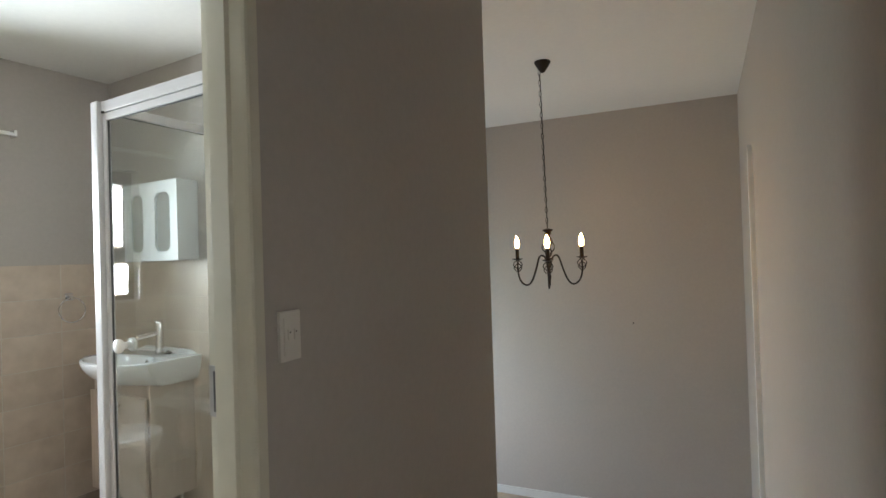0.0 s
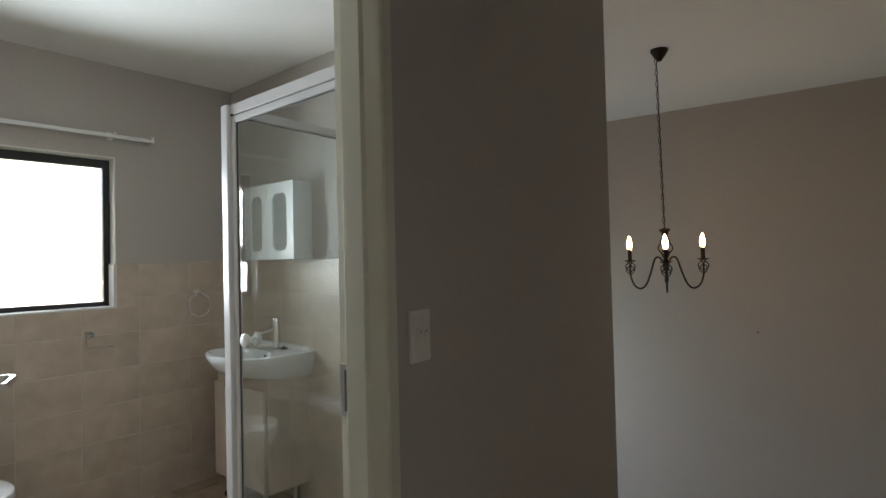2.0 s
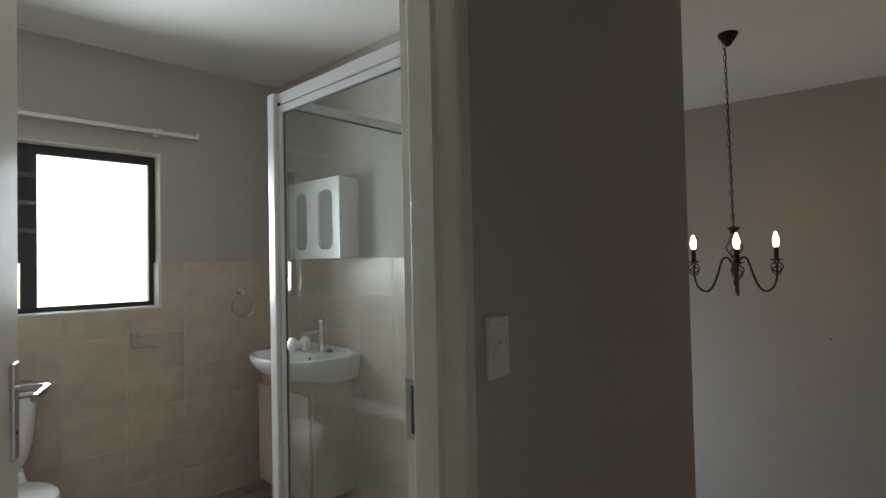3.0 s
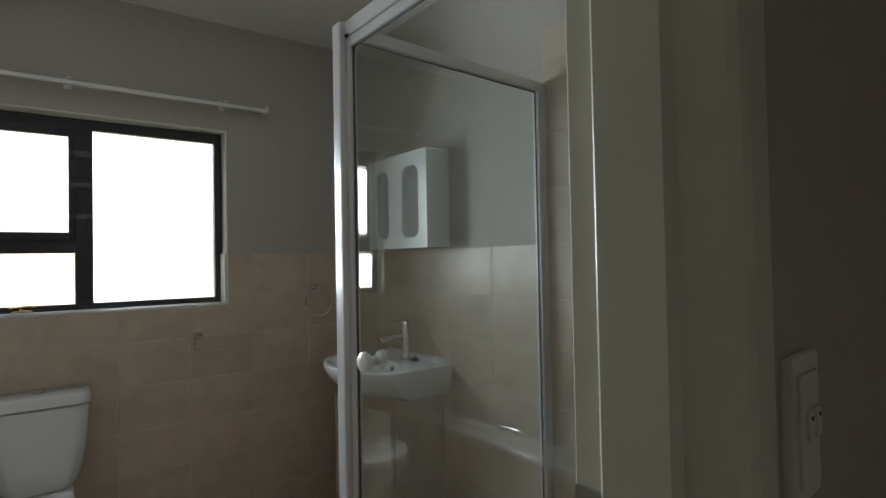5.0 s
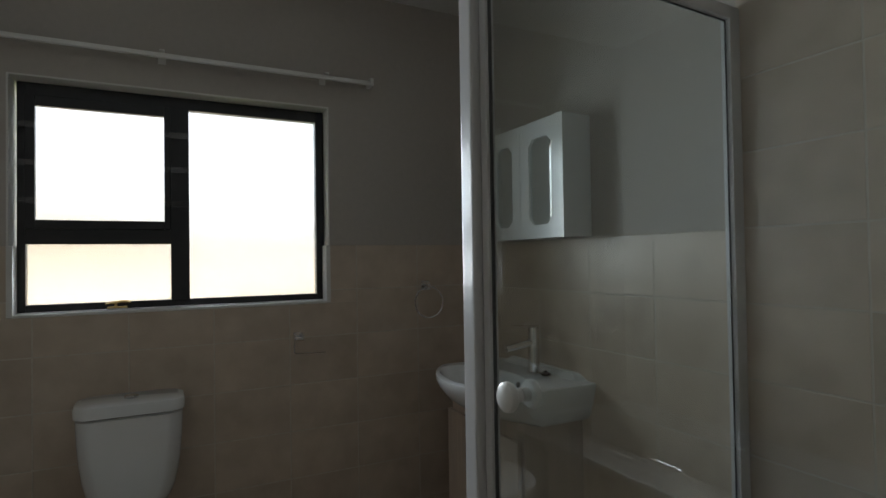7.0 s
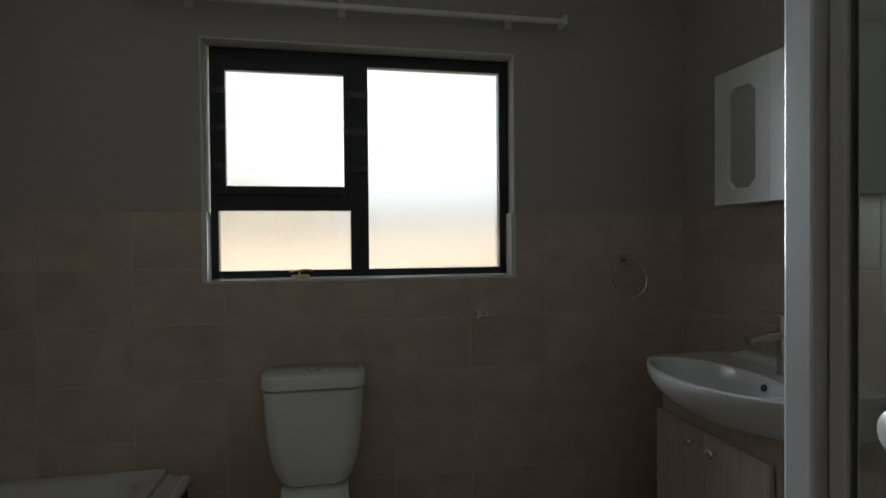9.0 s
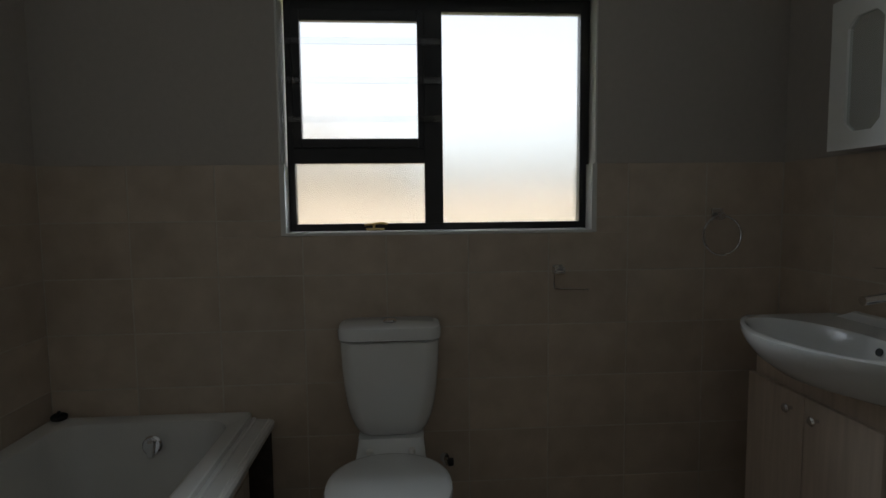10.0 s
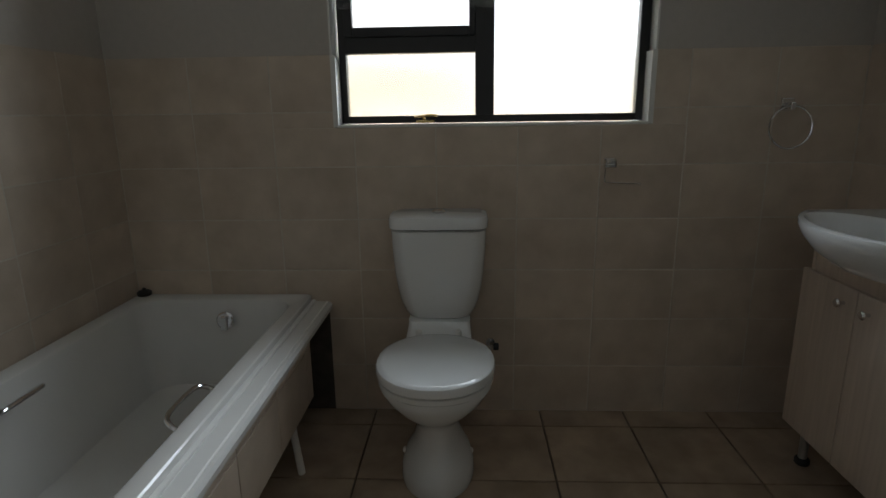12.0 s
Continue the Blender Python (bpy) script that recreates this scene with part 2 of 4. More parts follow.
# ---- the plan ----
ROOM_H, HALL_H = 2.566, 2.79
SOUTH, EAST = -2.735, 2.60
DADO = 1.405
JAMB_N, JAMB_S = -1.177, -2.005
HALL_FACE = 2.70
WIN_S, WIN_N, WIN_Z0, WIN_Z1 = -1.895, -0.735, 1.150, 2.024


def setting(name, bm, mat, label, category, parent=None):
    return tagged(part(name, bm, mat, parent), label, category, "", "structure")


# bathroom shell
wall_west = setting("wall_west", boxes([((-0.22, SOUTH - 0.2, -0.1), (0, WIN_S, ROOM_H + 0.1)), ((-0.22, WIN_N, -0.1), (0, 0.2, ROOM_H + 0.1)),
                                        ((-0.22, WIN_S, -0.1), (0, WIN_N, WIN_Z0)), ((-0.22, WIN_S, WIN_Z1), (0, WIN_N, ROOM_H + 0.1))]),
                    PAINT, "greige painted bathroom wall with a window and tiled dado", "wall")
wall_north = setting("wall_north", box((0, 0, -0.1), (2.52, 0.14, ROOM_H + 0.1)), PAINT,
                     "greige painted wall with a beige tiled dado and shower", "wall")
wall_south = setting("wall_south", box((0, SOUTH - 0.15, -0.1), (3.0, SOUTH, ROOM_H + 0.1)), PAINT,
                     "greige painted wall with beige tiles above the bath", "wall")
ceiling = setting("ceiling", box((-0.1, SOUTH - 0.1, ROOM_H), (2.66, 0.1, ROOM_H + 0.08)), CEILING, "plain white painted bathroom ceiling", "ceiling")
floor = setting("floor", box((-0.1, SOUTH - 0.1, -0.1), (2.66, 0.1, -0.012)), FLOOR_GROUT, "sand coloured ceramic tiled bathroom floor", "floor")
# the wall between bathroom and hall, with the doorway; its hall face leans away towards the stair
wall_end = (2.555, 0.30)
wall_east = setting("wall_east", prism([(EAST - 0.03, JAMB_N + 0.03), (HALL_FACE, JAMB_N + 0.03), wall_end, (2.44, 0.30), (2.47, 0.0), (EAST - 0.03, 0.0)], -0.1, HALL_H + 0.1),
                    PAINT, "greige painted wall beside the bathroom doorway", "wall")
setting("wall_nib", box((2.465, -0.965, 0), (EAST - 0.031, -0.002, ROOM_H)), PAINT, "short greige wall closing the shower's end", "wall")
setting("wall_east_south", prism([(EAST - 0.03, JAMB_S - 0.03), (EAST - 0.03, SOUTH), (2.78, SOUTH - 1.2), (2.88, SOUTH - 1.2), (2.79, JAMB_S - 0.03)], -0.1, HALL_H + 0.1),
        PAINT, "greige painted wall beside the bathroom doorway", "wall")
setting("wall_over_door", prism([(EAST - 0.03, JAMB_S - 0.03), (2.785, JAMB_S - 0.03), (HALL_FACE, JAMB_N + 0.03), (EAST - 0.03, JAMB_N + 0.03)], 2.07, HALL_H + 0.1),
        PAINT, "greige painted wall over the bathroom doorway", "wall")

# hall and stairwell, whose walls lie a little askew to the bathroom
HT = pose(3.423, 3.80, 0, 0, 0, 5.6)
setting("wall_stair_back", box((-4.6, 0, -1.4), (0.3, 0.15, HALL_H + 0.1), 0, HT), PAINT, "plain greige stairwell wall lit by a chandelier", "wall")
# small opening behind the camera, added to let daylight into the hall
bm = bmesh.new()
for lo, hi in (((0, -8.0, -1.4), (0.15, -7.05, HALL_H + 0.1)), ((0, -6.55, -1.4), (0.15, 0.0, HALL_H + 0.1)), ((0, -7.05, -1.4), (0.15, -6.55, 1.36)), ((0, -7.05, 1.75), (0.15, -6.55, HALL_H + 0.1))):
    add_box(bm, lo, hi, 0, HT)
setting("wall_hall_east", bm, PAINT, "plain greige hall wall with an added opening out of view", "wall")
setting("wall_hall_south", box((-1.6, -7.6, -0.1), (0.1, -7.45, HALL_H + 0.1), 0, HT), PAINT, "plain greige hall end wall", "wall")
setting("wall_stair_west", boxes([((-0.6, 0.14, -1.4), (-0.45, 1.5, HALL_H + 0.1)), ((-0.6, 2.7, -1.4), (-0.45, 4.2, HALL_H + 0.1)),
                                  ((-0.6, 1.5, -1.4), (-0.45, 2.7, -0.45)), ((-0.6, 1.5, 0.85), (-0.45, 2.7, HALL_H + 0.1))]),
        PAINT, "greige stairwell wall with a window opening", "wall")
setting("wall_stair_south", box((-0.5, 0.141, -1.4), (2.43, 0.29, HALL_H + 0.1)), PAINT, "plain greige stairwell wall", "wall")
setting("hall_ceiling", box((-0.6, -5.0, HALL_H), (4.4, 4.3, HALL_H + 0.1)), CEILING, "plain white painted hall ceiling", "ceiling")
setting("hall_floor", box((EAST - 0.09, -5.0, -0.12), (4.4, 0.9, -0.002)), FLOOR_TILE, "sand coloured hall floor", "floor")
setting("stair_landing", box((-0.6, 0.3, -1.4), (4.4, 4.3, -1.225)), FLOOR_TILE, "sand coloured lower stair landing", "floor")
setting("stair_riser_wall", box((2.45, 0.78, -1.4), (4.2, 0.9, -0.121)), PAINT, "greige wall under the hall floor", "wall")
setting("skirting", box((-4.4, -0.016, -1.225), (-0.0, 0.0, -1.14), 0.003, HT), SKIRT, "white painted skirting board", "skirting")
# white trim that stands on the hall wall
setting("trim", loft([[(-0.030, -1.44, -1.22), (0, -1.44, -1.22), (0, -1.38, -1.22), (-0.030, -1.38, -1.22)],
                      [(-0.030, -1.44, 2.03), (0, -1.44, 2.03), (0, -1.38, 2.09), (-0.030, -1.38, 2.09)]]), TRIM_PAINT,
        "white painted upright trim on the hall wall", "trim").matrix_world = HT

# ---- doorway and door ----
door_frame = thing("door_1", "cream painted rebated door frame with a steel strike plate", "door frame", kind="structure")


def frame_leg(y_open, into, name):
    """A rebated upright of the door frame; into: +1 where the wall lies to the north."""
    s = into
    hall = HALL_FACE + 0.012 if s > 0 else 2.79
    plan = [(EAST - 0.044, y_open + s * 0.020), (EAST - 0.040, y_open + s * 0.016), (EAST - 0.006, y_open + s * 0.016), (EAST - 0.004, y_open + s * 0.002), (EAST - 0.001, y_open), (EAST + 0.058, y_open + s * 0.001),
            (EAST + 0.064, y_open + s * 0.009), (hall - 0.012, y_open + s * 0.012), (hall - 0.004, y_open + s * 0.014),
            (hall, y_open + s * 0.019), (hall, y_open + s * 0.044), (hall - 0.010, y_open + s * 0.052), (EAST - 0.044, y_open + s * 0.052)]
    return part(name, prism(plan if s < 0 else plan[::-1], 0, 2.03), FRAME_PAINT, door_frame)


leg_n = frame_leg(JAMB_N - 0.012, 1, "jamb")
frame_leg(JAMB_S + 0.012, -1, "jamb")
part("head", prism([(EAST - 0.034, JAMB_N + 0.035), (EAST - 0.034, JAMB_S - 0.035), (2.795, JAMB_S - 0.035), (HALL_FACE + 0.012, JAMB_N + 0.035)], 2.03, 2.075), FRAME_PAINT, door_frame)
part("strike_plate", boxes([((EAST - 0.040, JAMB_N + 0.0005, 1.04), (EAST - 0.007, JAMB_N + 0.0045, 1.155))], 0.0008), STEEL, door_frame, "brushed steel strike plate")
part("strike_hole", box((EAST - 0.024, JAMB_N - 0.001, 1.052), (EAST - 0.010, JAMB_N + 0.001, 1.143), 0.001), DARK, door_frame, "dark edge of the strike")

DOOR = pose(2.585, JAMB_S + 0.03, 0, 0, 0, 180 - 20)
door_leaf = thing("interior_door", "cream painted flush door standing open into the bathroom", "door", DOOR)
part("leaf", box((0, -0.04, 0.01), (0.785, 0.0, 2.02), 0.002), DOOR_PAINT, door_leaf)
plate = part("handle_plate", box((0.71, -0.049, 0.985), (0.752, -0.0405, 1.185), 0.003), CHROME, door_leaf, "long chrome handle plate")
part("lever", tube(spline([(0.731, -0.048, 1.13), (0.731, -0.078, 1.13), (0.725, -0.098, 1.13), (0.70, -0.104, 1.13), (0.62, -0.10, 1.128)]), 0.0085, 12), CHROME, door_leaf, "curved chrome lever", True)
part("key_hole", lathe([(0.004, 0), (0.004, 0.001)], pose(0.731, -0.0492, 1.04, 90), 10), DARK, door_leaf)

# ---- window ----
REV = 0.011
setting("window_reveal", boxes([((-0.2, WIN_S - 0.002, DADO), (0.001, WIN_S + 0.004, WIN_Z1)), ((-0.2, WIN_N - 0.004, DADO), (0.001, WIN_N + 0.002, WIN_Z1)),
                                ((-0.2, WIN_S, WIN_Z1 - 0.004), (0.001, WIN_N, WIN_Z1 + 0.002))]), PLASTER, "white plastered window reveal", "reveal")
setting("window_tile_reveal", boxes([((-0.2, WIN_S - 0.002, WIN_Z0), (0.0085, WIN_S + REV + 0.006, DADO - 0.001)), ((-0.2, WIN_N - REV - 0.006, WIN_Z0), (0.0085, WIN_N + 0.002, DADO - 0.001)),
                                     ((-0.2, WIN_S + REV + 0.006, WIN_Z0 - 0.002), (0.0085, WIN_N - REV - 0.006, WIN_Z0 + 0.008))], 0.001), PLASTER,
        "pale glazed tile edging round the window's lower part", "reveal")
window = thing("window_1", "dark bronze aluminium window with frosted panes", "window", kind="structure")
FX0, FX1 = -0.105, -0.065
wy0, wy1, wz0, wz1 = WIN_S + 0.016, WIN_N - 0.007, WIN_Z0 + 0.011, WIN_Z1 - 0.009
MY0, MY1 = -1.395, -1.303
TZ0, TZ1 = 1.413, 1.470
part("window_frame", boxes([((FX0, wy0, wz0), (FX1, wy0 + 0.026, wz1)), ((FX0, wy1 - 0.036, wz0), (FX1, wy1, wz1)),
                            ((FX0, wy0 + 0.026, wz1 - 0.048), (FX1, wy1 - 0.036, wz1)), ((FX0, wy0 + 0.026, wz0), (FX1, wy1 - 0.036, wz0 + 0.027))], 0.002), ALU_DARK, window)
part("mullion", box((FX0 - 0.001, MY0 + 0.023, wz0 + 0.027), (FX1 + 0.004, MY1, wz1 - 0.048), 0.002), ALU_DARK, window)
part("transom", box((FX0 - 0.001, wy0 + 0.026, TZ0), (FX1 + 0.004, MY0 + 0.023, TZ1), 0.002), ALU_DARK, window)
sash = part("casement", boxes([((-0.085, wy0 + 0.024, TZ1), (-0.055, wy0 + 0.056, wz1 - 0.046)), ((-0.085, MY0, TZ1), (-0.055, MY0 + 0.0232, wz1 - 0.046)),
                               ((-0.085, wy0 + 0.056, wz1 - 0.086), (-0.055, MY0, wz1 - 0.046)), ((-0.085, wy0 + 0.056, TZ1), (-0.055, MY0, TZ1 + 0.034))], 0.003), ALU_DARK, window, "dark top-hung opening sash")
for y0, y1, z0, z1 in ((MY1, wy1 - 0.036, wz0 + 0.027, wz1 - 0.048), (wy0 + 0.056, MY0, TZ1 + 0.034, wz1 - 0.086), (wy0 + 0.026, MY0 + 0.023, wz0 + 0.027, TZ0)):
    p = part("pane", box((-0.085, y0 - 0.004, z0 - 0.004), (-0.080, y1 + 0.004, z1 + 0.004)), FROST, window, "frosted glass pane")
    p.visible_shadow = False
for z in (1.575, 1.715, 1.855):
    bar = tagged(part("security_bar", box((-0.0535, WIN_S + 0.005, z - 0.012), (-0.050, MY1 + 0.004, z + 0.012), 0.0008), CLEAR_BAR),
                 "clear plastic security bar across the window sash", "security bar", "clear window bars")
    bar.visible_shadow = False
latch = thing("window_latch", "small brass casement stay on the window sill", "latch")
part("stay", tube(spline([(-0.058, -1.60, 1.182), (-0.045, -1.575, 1.186), (-0.045, -1.54, 1.190), (-0.05, -1.515, 1.186)]), 0.0045, 8), BRASS, latch, "", True)
part("peg", lathe([(0.006, 0), (0.007, 0.006), (0.004, 0.012), (0.006, 0.018), (0, 0.02)], pose(-0.05, -1.565, 1.172), 12), BRASS, latch, "", True)
part("foot", box((-0.062, -1.595, 1.1635), (-0.040, -1.525, 1.172), 0.002), BRASS, latch)

# curtain rail
rail = thing("curtain_rail", "white plastic double curtain rail above the window", "curtain rail")
part("front_rail", box((0.068, -2.10, 2.124), (0.086, -0.555, 2.142), 0.004), PLASTIC, rail)
part("back_rail", box((0.030, -2.10, 2.140), (0.044, -0.555, 2.154), 0.003), PLASTIC, rail)
for y in (-1.93, -1.40, -0.76):
    part("bracket", boxes([((0, y - 0.014, 2.122), (0.006, y + 0.014, 2.168)), ((0.006, y - 0.009, 2.147), (0.09, y + 0.009, 2.154))], 0.002), PLASTIC, rail)
for y in (-2.10, -0.555):
    part("end_cap", box((0.026, y - 0.008, 2.122), (0.089, y + 0.008, 2.156), 0.004), PLASTIC, rail)

# ---- sanitary ware ----
TY = -1.508
toilet = thing("toilet", "white close-coupled toilet with a closed seat lid", "toilet", pose(0, TY, 0))


def cistern_ring(w, d, z, r=0.05):
    """A ring with a gently bowed front."""
    return [(x + (0.022 * (1 - (2 * y / w) ** 2) if x > 0.09 else 0.0) - 0.012 * (x > 0.09), y, z) for x, y, z in rounded(0.012, d, -w / 2, w / 2, r, z, 8)]


part("cistern", loft([cistern_ring(0.205, 0.150, 0.457), cistern_ring(0.236, 0.160, 0.461), cistern_ring(0.262, 0.170, 0.485), cistern_ring(0.288, 0.178, 0.522), cistern_ring(0.308, 0.184, 0.570),
                      cistern_ring(0.324, 0.189, 0.632), cistern_ring(0.335, 0.193, 0.705), cistern_ring(0.342, 0.196, 0.790), cistern_ring(0.330, 0.188, 0.794)]), CERAMIC, toilet, "", True)
part("cistern_lid", loft([cistern_ring(0.325, 0.185, 0.794), cistern_ring(0.342, 0.196, 0.799), cistern_ring(0.354, 0.204, 0.801), cistern_ring(0.355, 0.204, 0.832), cistern_ring(0.348, 0.20, 0.842), cistern_ring(0.32, 0.185, 0.846)]), CERAMIC, toilet, "", True)
button = part("flush_button", lathe([(0.024, 0.0), (0.024, 0.006), (0.020, 0.010), (0, 0.010)], pose(0.105, 0, 0.845), 24), CHROME, toilet, "round chrome dual flush button", True)


def oval(cx, lx, wy, z, back=0.0, n=40, sq=2.3):
    out = []
    for k in range(n):
        a = 2 * math.pi * k / n
        c, s = math.cos(a), math.sin(a)
        ex = 2 / sq if c < 0 else 1.0
        x = math.copysign(abs(c) ** ex, c) * lx
        y = math.copysign(abs(s) ** (2 / 2.15), s) * wy
        out.append((cx + x, y, z))
    return out


part("bowl", loft([oval(0.40, 0.174, 0.122, 0.0), oval(0.40, 0.176, 0.124, 0.012), oval(0.40, 0.170, 0.120, 0.05), oval(0.395, 0.158, 0.107, 0.08), oval(0.39, 0.148, 0.090, 0.108), oval(0.386, 0.142, 0.079, 0.14),
                   oval(0.386, 0.140, 0.074, 0.175), oval(0.388, 0.142, 0.075, 0.212), oval(0.396, 0.150, 0.086, 0.238), oval(0.408, 0.166, 0.110, 0.263), oval(0.422, 0.182, 0.138, 0.29),
                   oval(0.435, 0.195, 0.165, 0.325), oval(0.442, 0.20, 0.180, 0.354), oval(0.442, 0.198, 0.178, 0.370)]), CERAMIC, toilet, "", True)
part("pan_back", loft([rounded(0.03, 0.30, -0.075, 0.075, 0.03, 0.0), rounded(0.03, 0.30, -0.07, 0.07, 0.03, 0.25), rounded(0.025, 0.30, -0.112, 0.112, 0.03, 0.36), rounded(0.02, 0.26, -0.118, 0.118, 0.02, 0.41),
                       rounded(0.02, 0.20, -0.114, 0.114, 0.02, 0.435), rounded(0.02, 0.185, -0.113, 0.113, 0.02, 0.4555)]), CERAMIC, toilet, "", True)
for y in (-0.122, 0.122):
    part("bolt_cap", lathe([(0.011, 0), (0.010, 0.006), (0.005, 0.010), (0, 0.011)], pose(0.40, y * 0.91, 0.07, -90 if y > 0 else 90), 12), PLASTIC, toilet, "", True)
part("seat", loft([oval(0.446, 0.198, 0.180, 0.3705), oval(0.446, 0.203, 0.186, 0.375), oval(0.446, 0.203, 0.186, 0.390), oval(0.446, 0.197, 0.180, 0.394)]), CERAMIC, toilet, "", True)
part("lid", loft([oval(0.446, 0.190, 0.172, 0.3945), oval(0.446, 0.200, 0.182, 0.399), oval(0.446, 0.210, 0.190, 0.401), oval(0.446, 0.211, 0.191, 0.418), oval(0.446, 0.208, 0.188, 0.427),
                  oval(0.446, 0.200, 0.180, 0.432), oval(0.446, 0.19, 0.17, 0.4338), oval(0.446, 0.10, 0.09, 0.4355)]), CERAMIC, toilet, "glossy closed seat lid", True)
for y in (-0.07, 0.07):
    part("hinge", lathe([(0.012, 0), (0.012, 0.03), (0.008, 0.034), (0, 0.034)], pose(0.242, y, 0.412), 14), PLASTIC, toilet, "", True)
valve = thing("angle_valve", "small dark angle valve on the wall by the toilet", "valve", pose(0, TY + 0.195, 0.30))
part("body", lathe([(0.018, 0), (0.018, 0.004), (0.010, 0.006), (0.010, 0.05), (0, 0.052)], pose(0.0085, 0, 0, 0, 90), 14), STEEL, valve, "", True)
part("knob", lathe([(0.013, 0), (0.016, 0.006), (0.014, 0.02), (0, 0.022)], pose(0.05, 0.01, 0, -90), 14), DARK, valve, "", True)

# bath
BY0, BY1, BX0, BX1, RIM = SOUTH + 0.012, -2.02, 0.010, 1.70, 0.505
bath = thing("bathtub", "white enamelled bath set in a tiled surround", "bathtub")
R = 0.09
part("shell", loft([rounded(BX0, BX1, BY0, BY1, 0.02, RIM - 0.03), rounded(BX0, BX1, BY0, BY1, 0.02, RIM - 0.004), rounded(BX0 + 0.004, BX1 - 0.004, BY0 + 0.004, BY1 - 0.004, 0.02, RIM),
                    rounded(BX0 + 0.045, BX1 - 0.05, BY0 + 0.045, BY1 - 0.045, R, RIM), rounded(BX0 + 0.056, BX1 - 0.06, BY0 + 0.056, BY1 - 0.056, R, RIM - 0.008),
                    rounded(BX0 + 0.075, BX1 - 0.12, BY0 + 0.075, BY1 - 0.075, R, RIM - 0.15), rounded(BX0 + 0.10, BX1 - 0.25, BY0 + 0.105, BY1 - 0.105, R, 0.16),
                    rounded(BX0 + 0.15, BX1 - 0.33, BY0 + 0.16, BY1 - 0.16, 0.08, 0.12), rounded(BX0 + 0.3, BX1 - 0.5, BY0 + 0.25, BY1 - 0.25, 0.04, 0.115)], (False, True)), ACRYLIC, bath, "", True)
ovf = part("overflow", lathe([(0.034, 0), (0.034, 0.006), (0.028, 0.011), (0, 0.012)], pose(0.092, -2.345, 0.425, 0, 80), 24), CHROME, bath, "round chrome overflow cover", True)
part("overflow_lever", box((0.098, -2.357, 0.388), (0.118, -2.333, 0.446), 0.005), CHROME, ovf, "square chrome lift knob")
for y, s in ((BY1 - 0.070, -1), (BY0 + 0.070, 1)):
    part("grab_handle", tube(spline([(0.70, y + s * 0.002, 0.437), (0.705, y + s * 0.045, 0.462), (0.74, y + s * 0.065, 0.472), (0.86, y + s * 0.065, 0.472), (0.90, y + s * 0.045, 0.462), (0.905, y + s * 0.002, 0.437)]), 0.007, 10), CHROME, bath, "chrome grab handle", True)
plug = tagged(part("bath_plug", lathe([(0.018, 0), (0.026, 0.004), (0.027, 0.016), (0.020, 0.022), (0.007, 0.024), (0.006, 0.032), (0, 0.034)], pose(0.035, BY0 + 0.035, RIM + 0.0005), 18), DARK, None, "", True),
              "black rubber bath plug lying on the bath corner", "bath plug")
ledge = setting("bath_surround", boxes([((0.235, -2.018, 0.176), (1.72, -1.985, 0.44)), ((0.235, -2.16, 0.0), (1.72, -2.12, 0.40)), ((1.69, -2.12, 0.0), (1.72, -2.018, 0.176))], 0.0), GROUT,
                "beige tiled bath surround with a narrow ledge", "bath surround")
part("ledge", loft([[(x, y, z) for y, z in ((-2.02, 0.436), (-1.952, 0.436), (-1.944, 0.444), (-1.942, 0.462), (-1.948, 0.471), (-1.960, 0.473), (-2.02, 0.477))] for x in (0.010, 1.72)]), ACRYLIC, ledge, "white stepped bath lip", True)
part("ledge_trim", tube([(0.012, -1.962, 0.472), (1.72, -1.962, 0.472)], 0.004, 8), PLASTIC, ledge, "white tile edge trim", True)
part("bath_seal", box((0.012, -2.022, 0.470), (1.70, -2.006, 0.484), 0.004), PLASTIC, ledge, "white sealing strip")
# dark patch over the wall tiles: the shade of the gap, put into colour
GAP_SHADE = material("dark_gap_plaster", (0.10, 0.085, 0.072), 0.95, grain=0.25, scale=30, stain=0.3, stain_scale=5, bump=0.4, bump_scale=60)
setting("gap_shade_patch", box((0.0, -2.72, 0.002), (0.0112, -1.955, 0.434)), GAP_SHADE, "dark wall patch behind the bath front, shade put into its colour", "wall")
pipe = tagged(part("waste_pipe", tube([(0.44, -1.975, 0.0), (0.44, -1.995, 0.176)], 0.0125, 12), PLASTIC, None, "", True), "thin white plastic pipe standing under the bath front", "pipe")

# vanity and basin
vanity = thing("vanity_unit", "pale limed wood vanity unit with two doors", "vanity")
VX0, VX1, VY = 0.265, 0.822, -0.287
for x in (VX0 + 0.012, VX1 - 0.016):
    part("side_panel", box((x, VY + 0.018, 0.12), (x + 0.016, -0.009, 0.80), 0.001), WOOD, vanity)
part("base_panel", box((VX0 + 0.028, VY + 0.02, 0.12), (VX1 - 0.016, -0.009, 0.136), 0.001), WOOD, vanity)
part("back_panel", box((VX0 + 0.028, -0.018, 0.136), (VX1 - 0.016, -0.009, 0.80), 0.001), WOOD, vanity)
part("front_rail", box((VX0 + 0.028, VY + 0.02, 0.66), (VX1 - 0.016, VY + 0.036, 0.80), 0.001), WOOD, vanity)
SPLIT = 0.530
for x0, x1, kx in ((VX0, SPLIT - 0.002, SPLIT - 0.052), (SPLIT + 0.002, VX1 - 0.02, SPLIT + 0.056)):
    d = part("door", box((x0, VY, 0.125), (x1, VY + 0.017, 0.682), 0.0015), WOOD, vanity)
    part("knob", lathe([(0.006, 0), (0.005, 0.012), (0.013, 0.017), (0.0145, 0.022), (0.010, 0.027), (0, 0.028)], pose(kx, VY, 0.631, 90), 18), CHROME, d, "round steel knob", True)
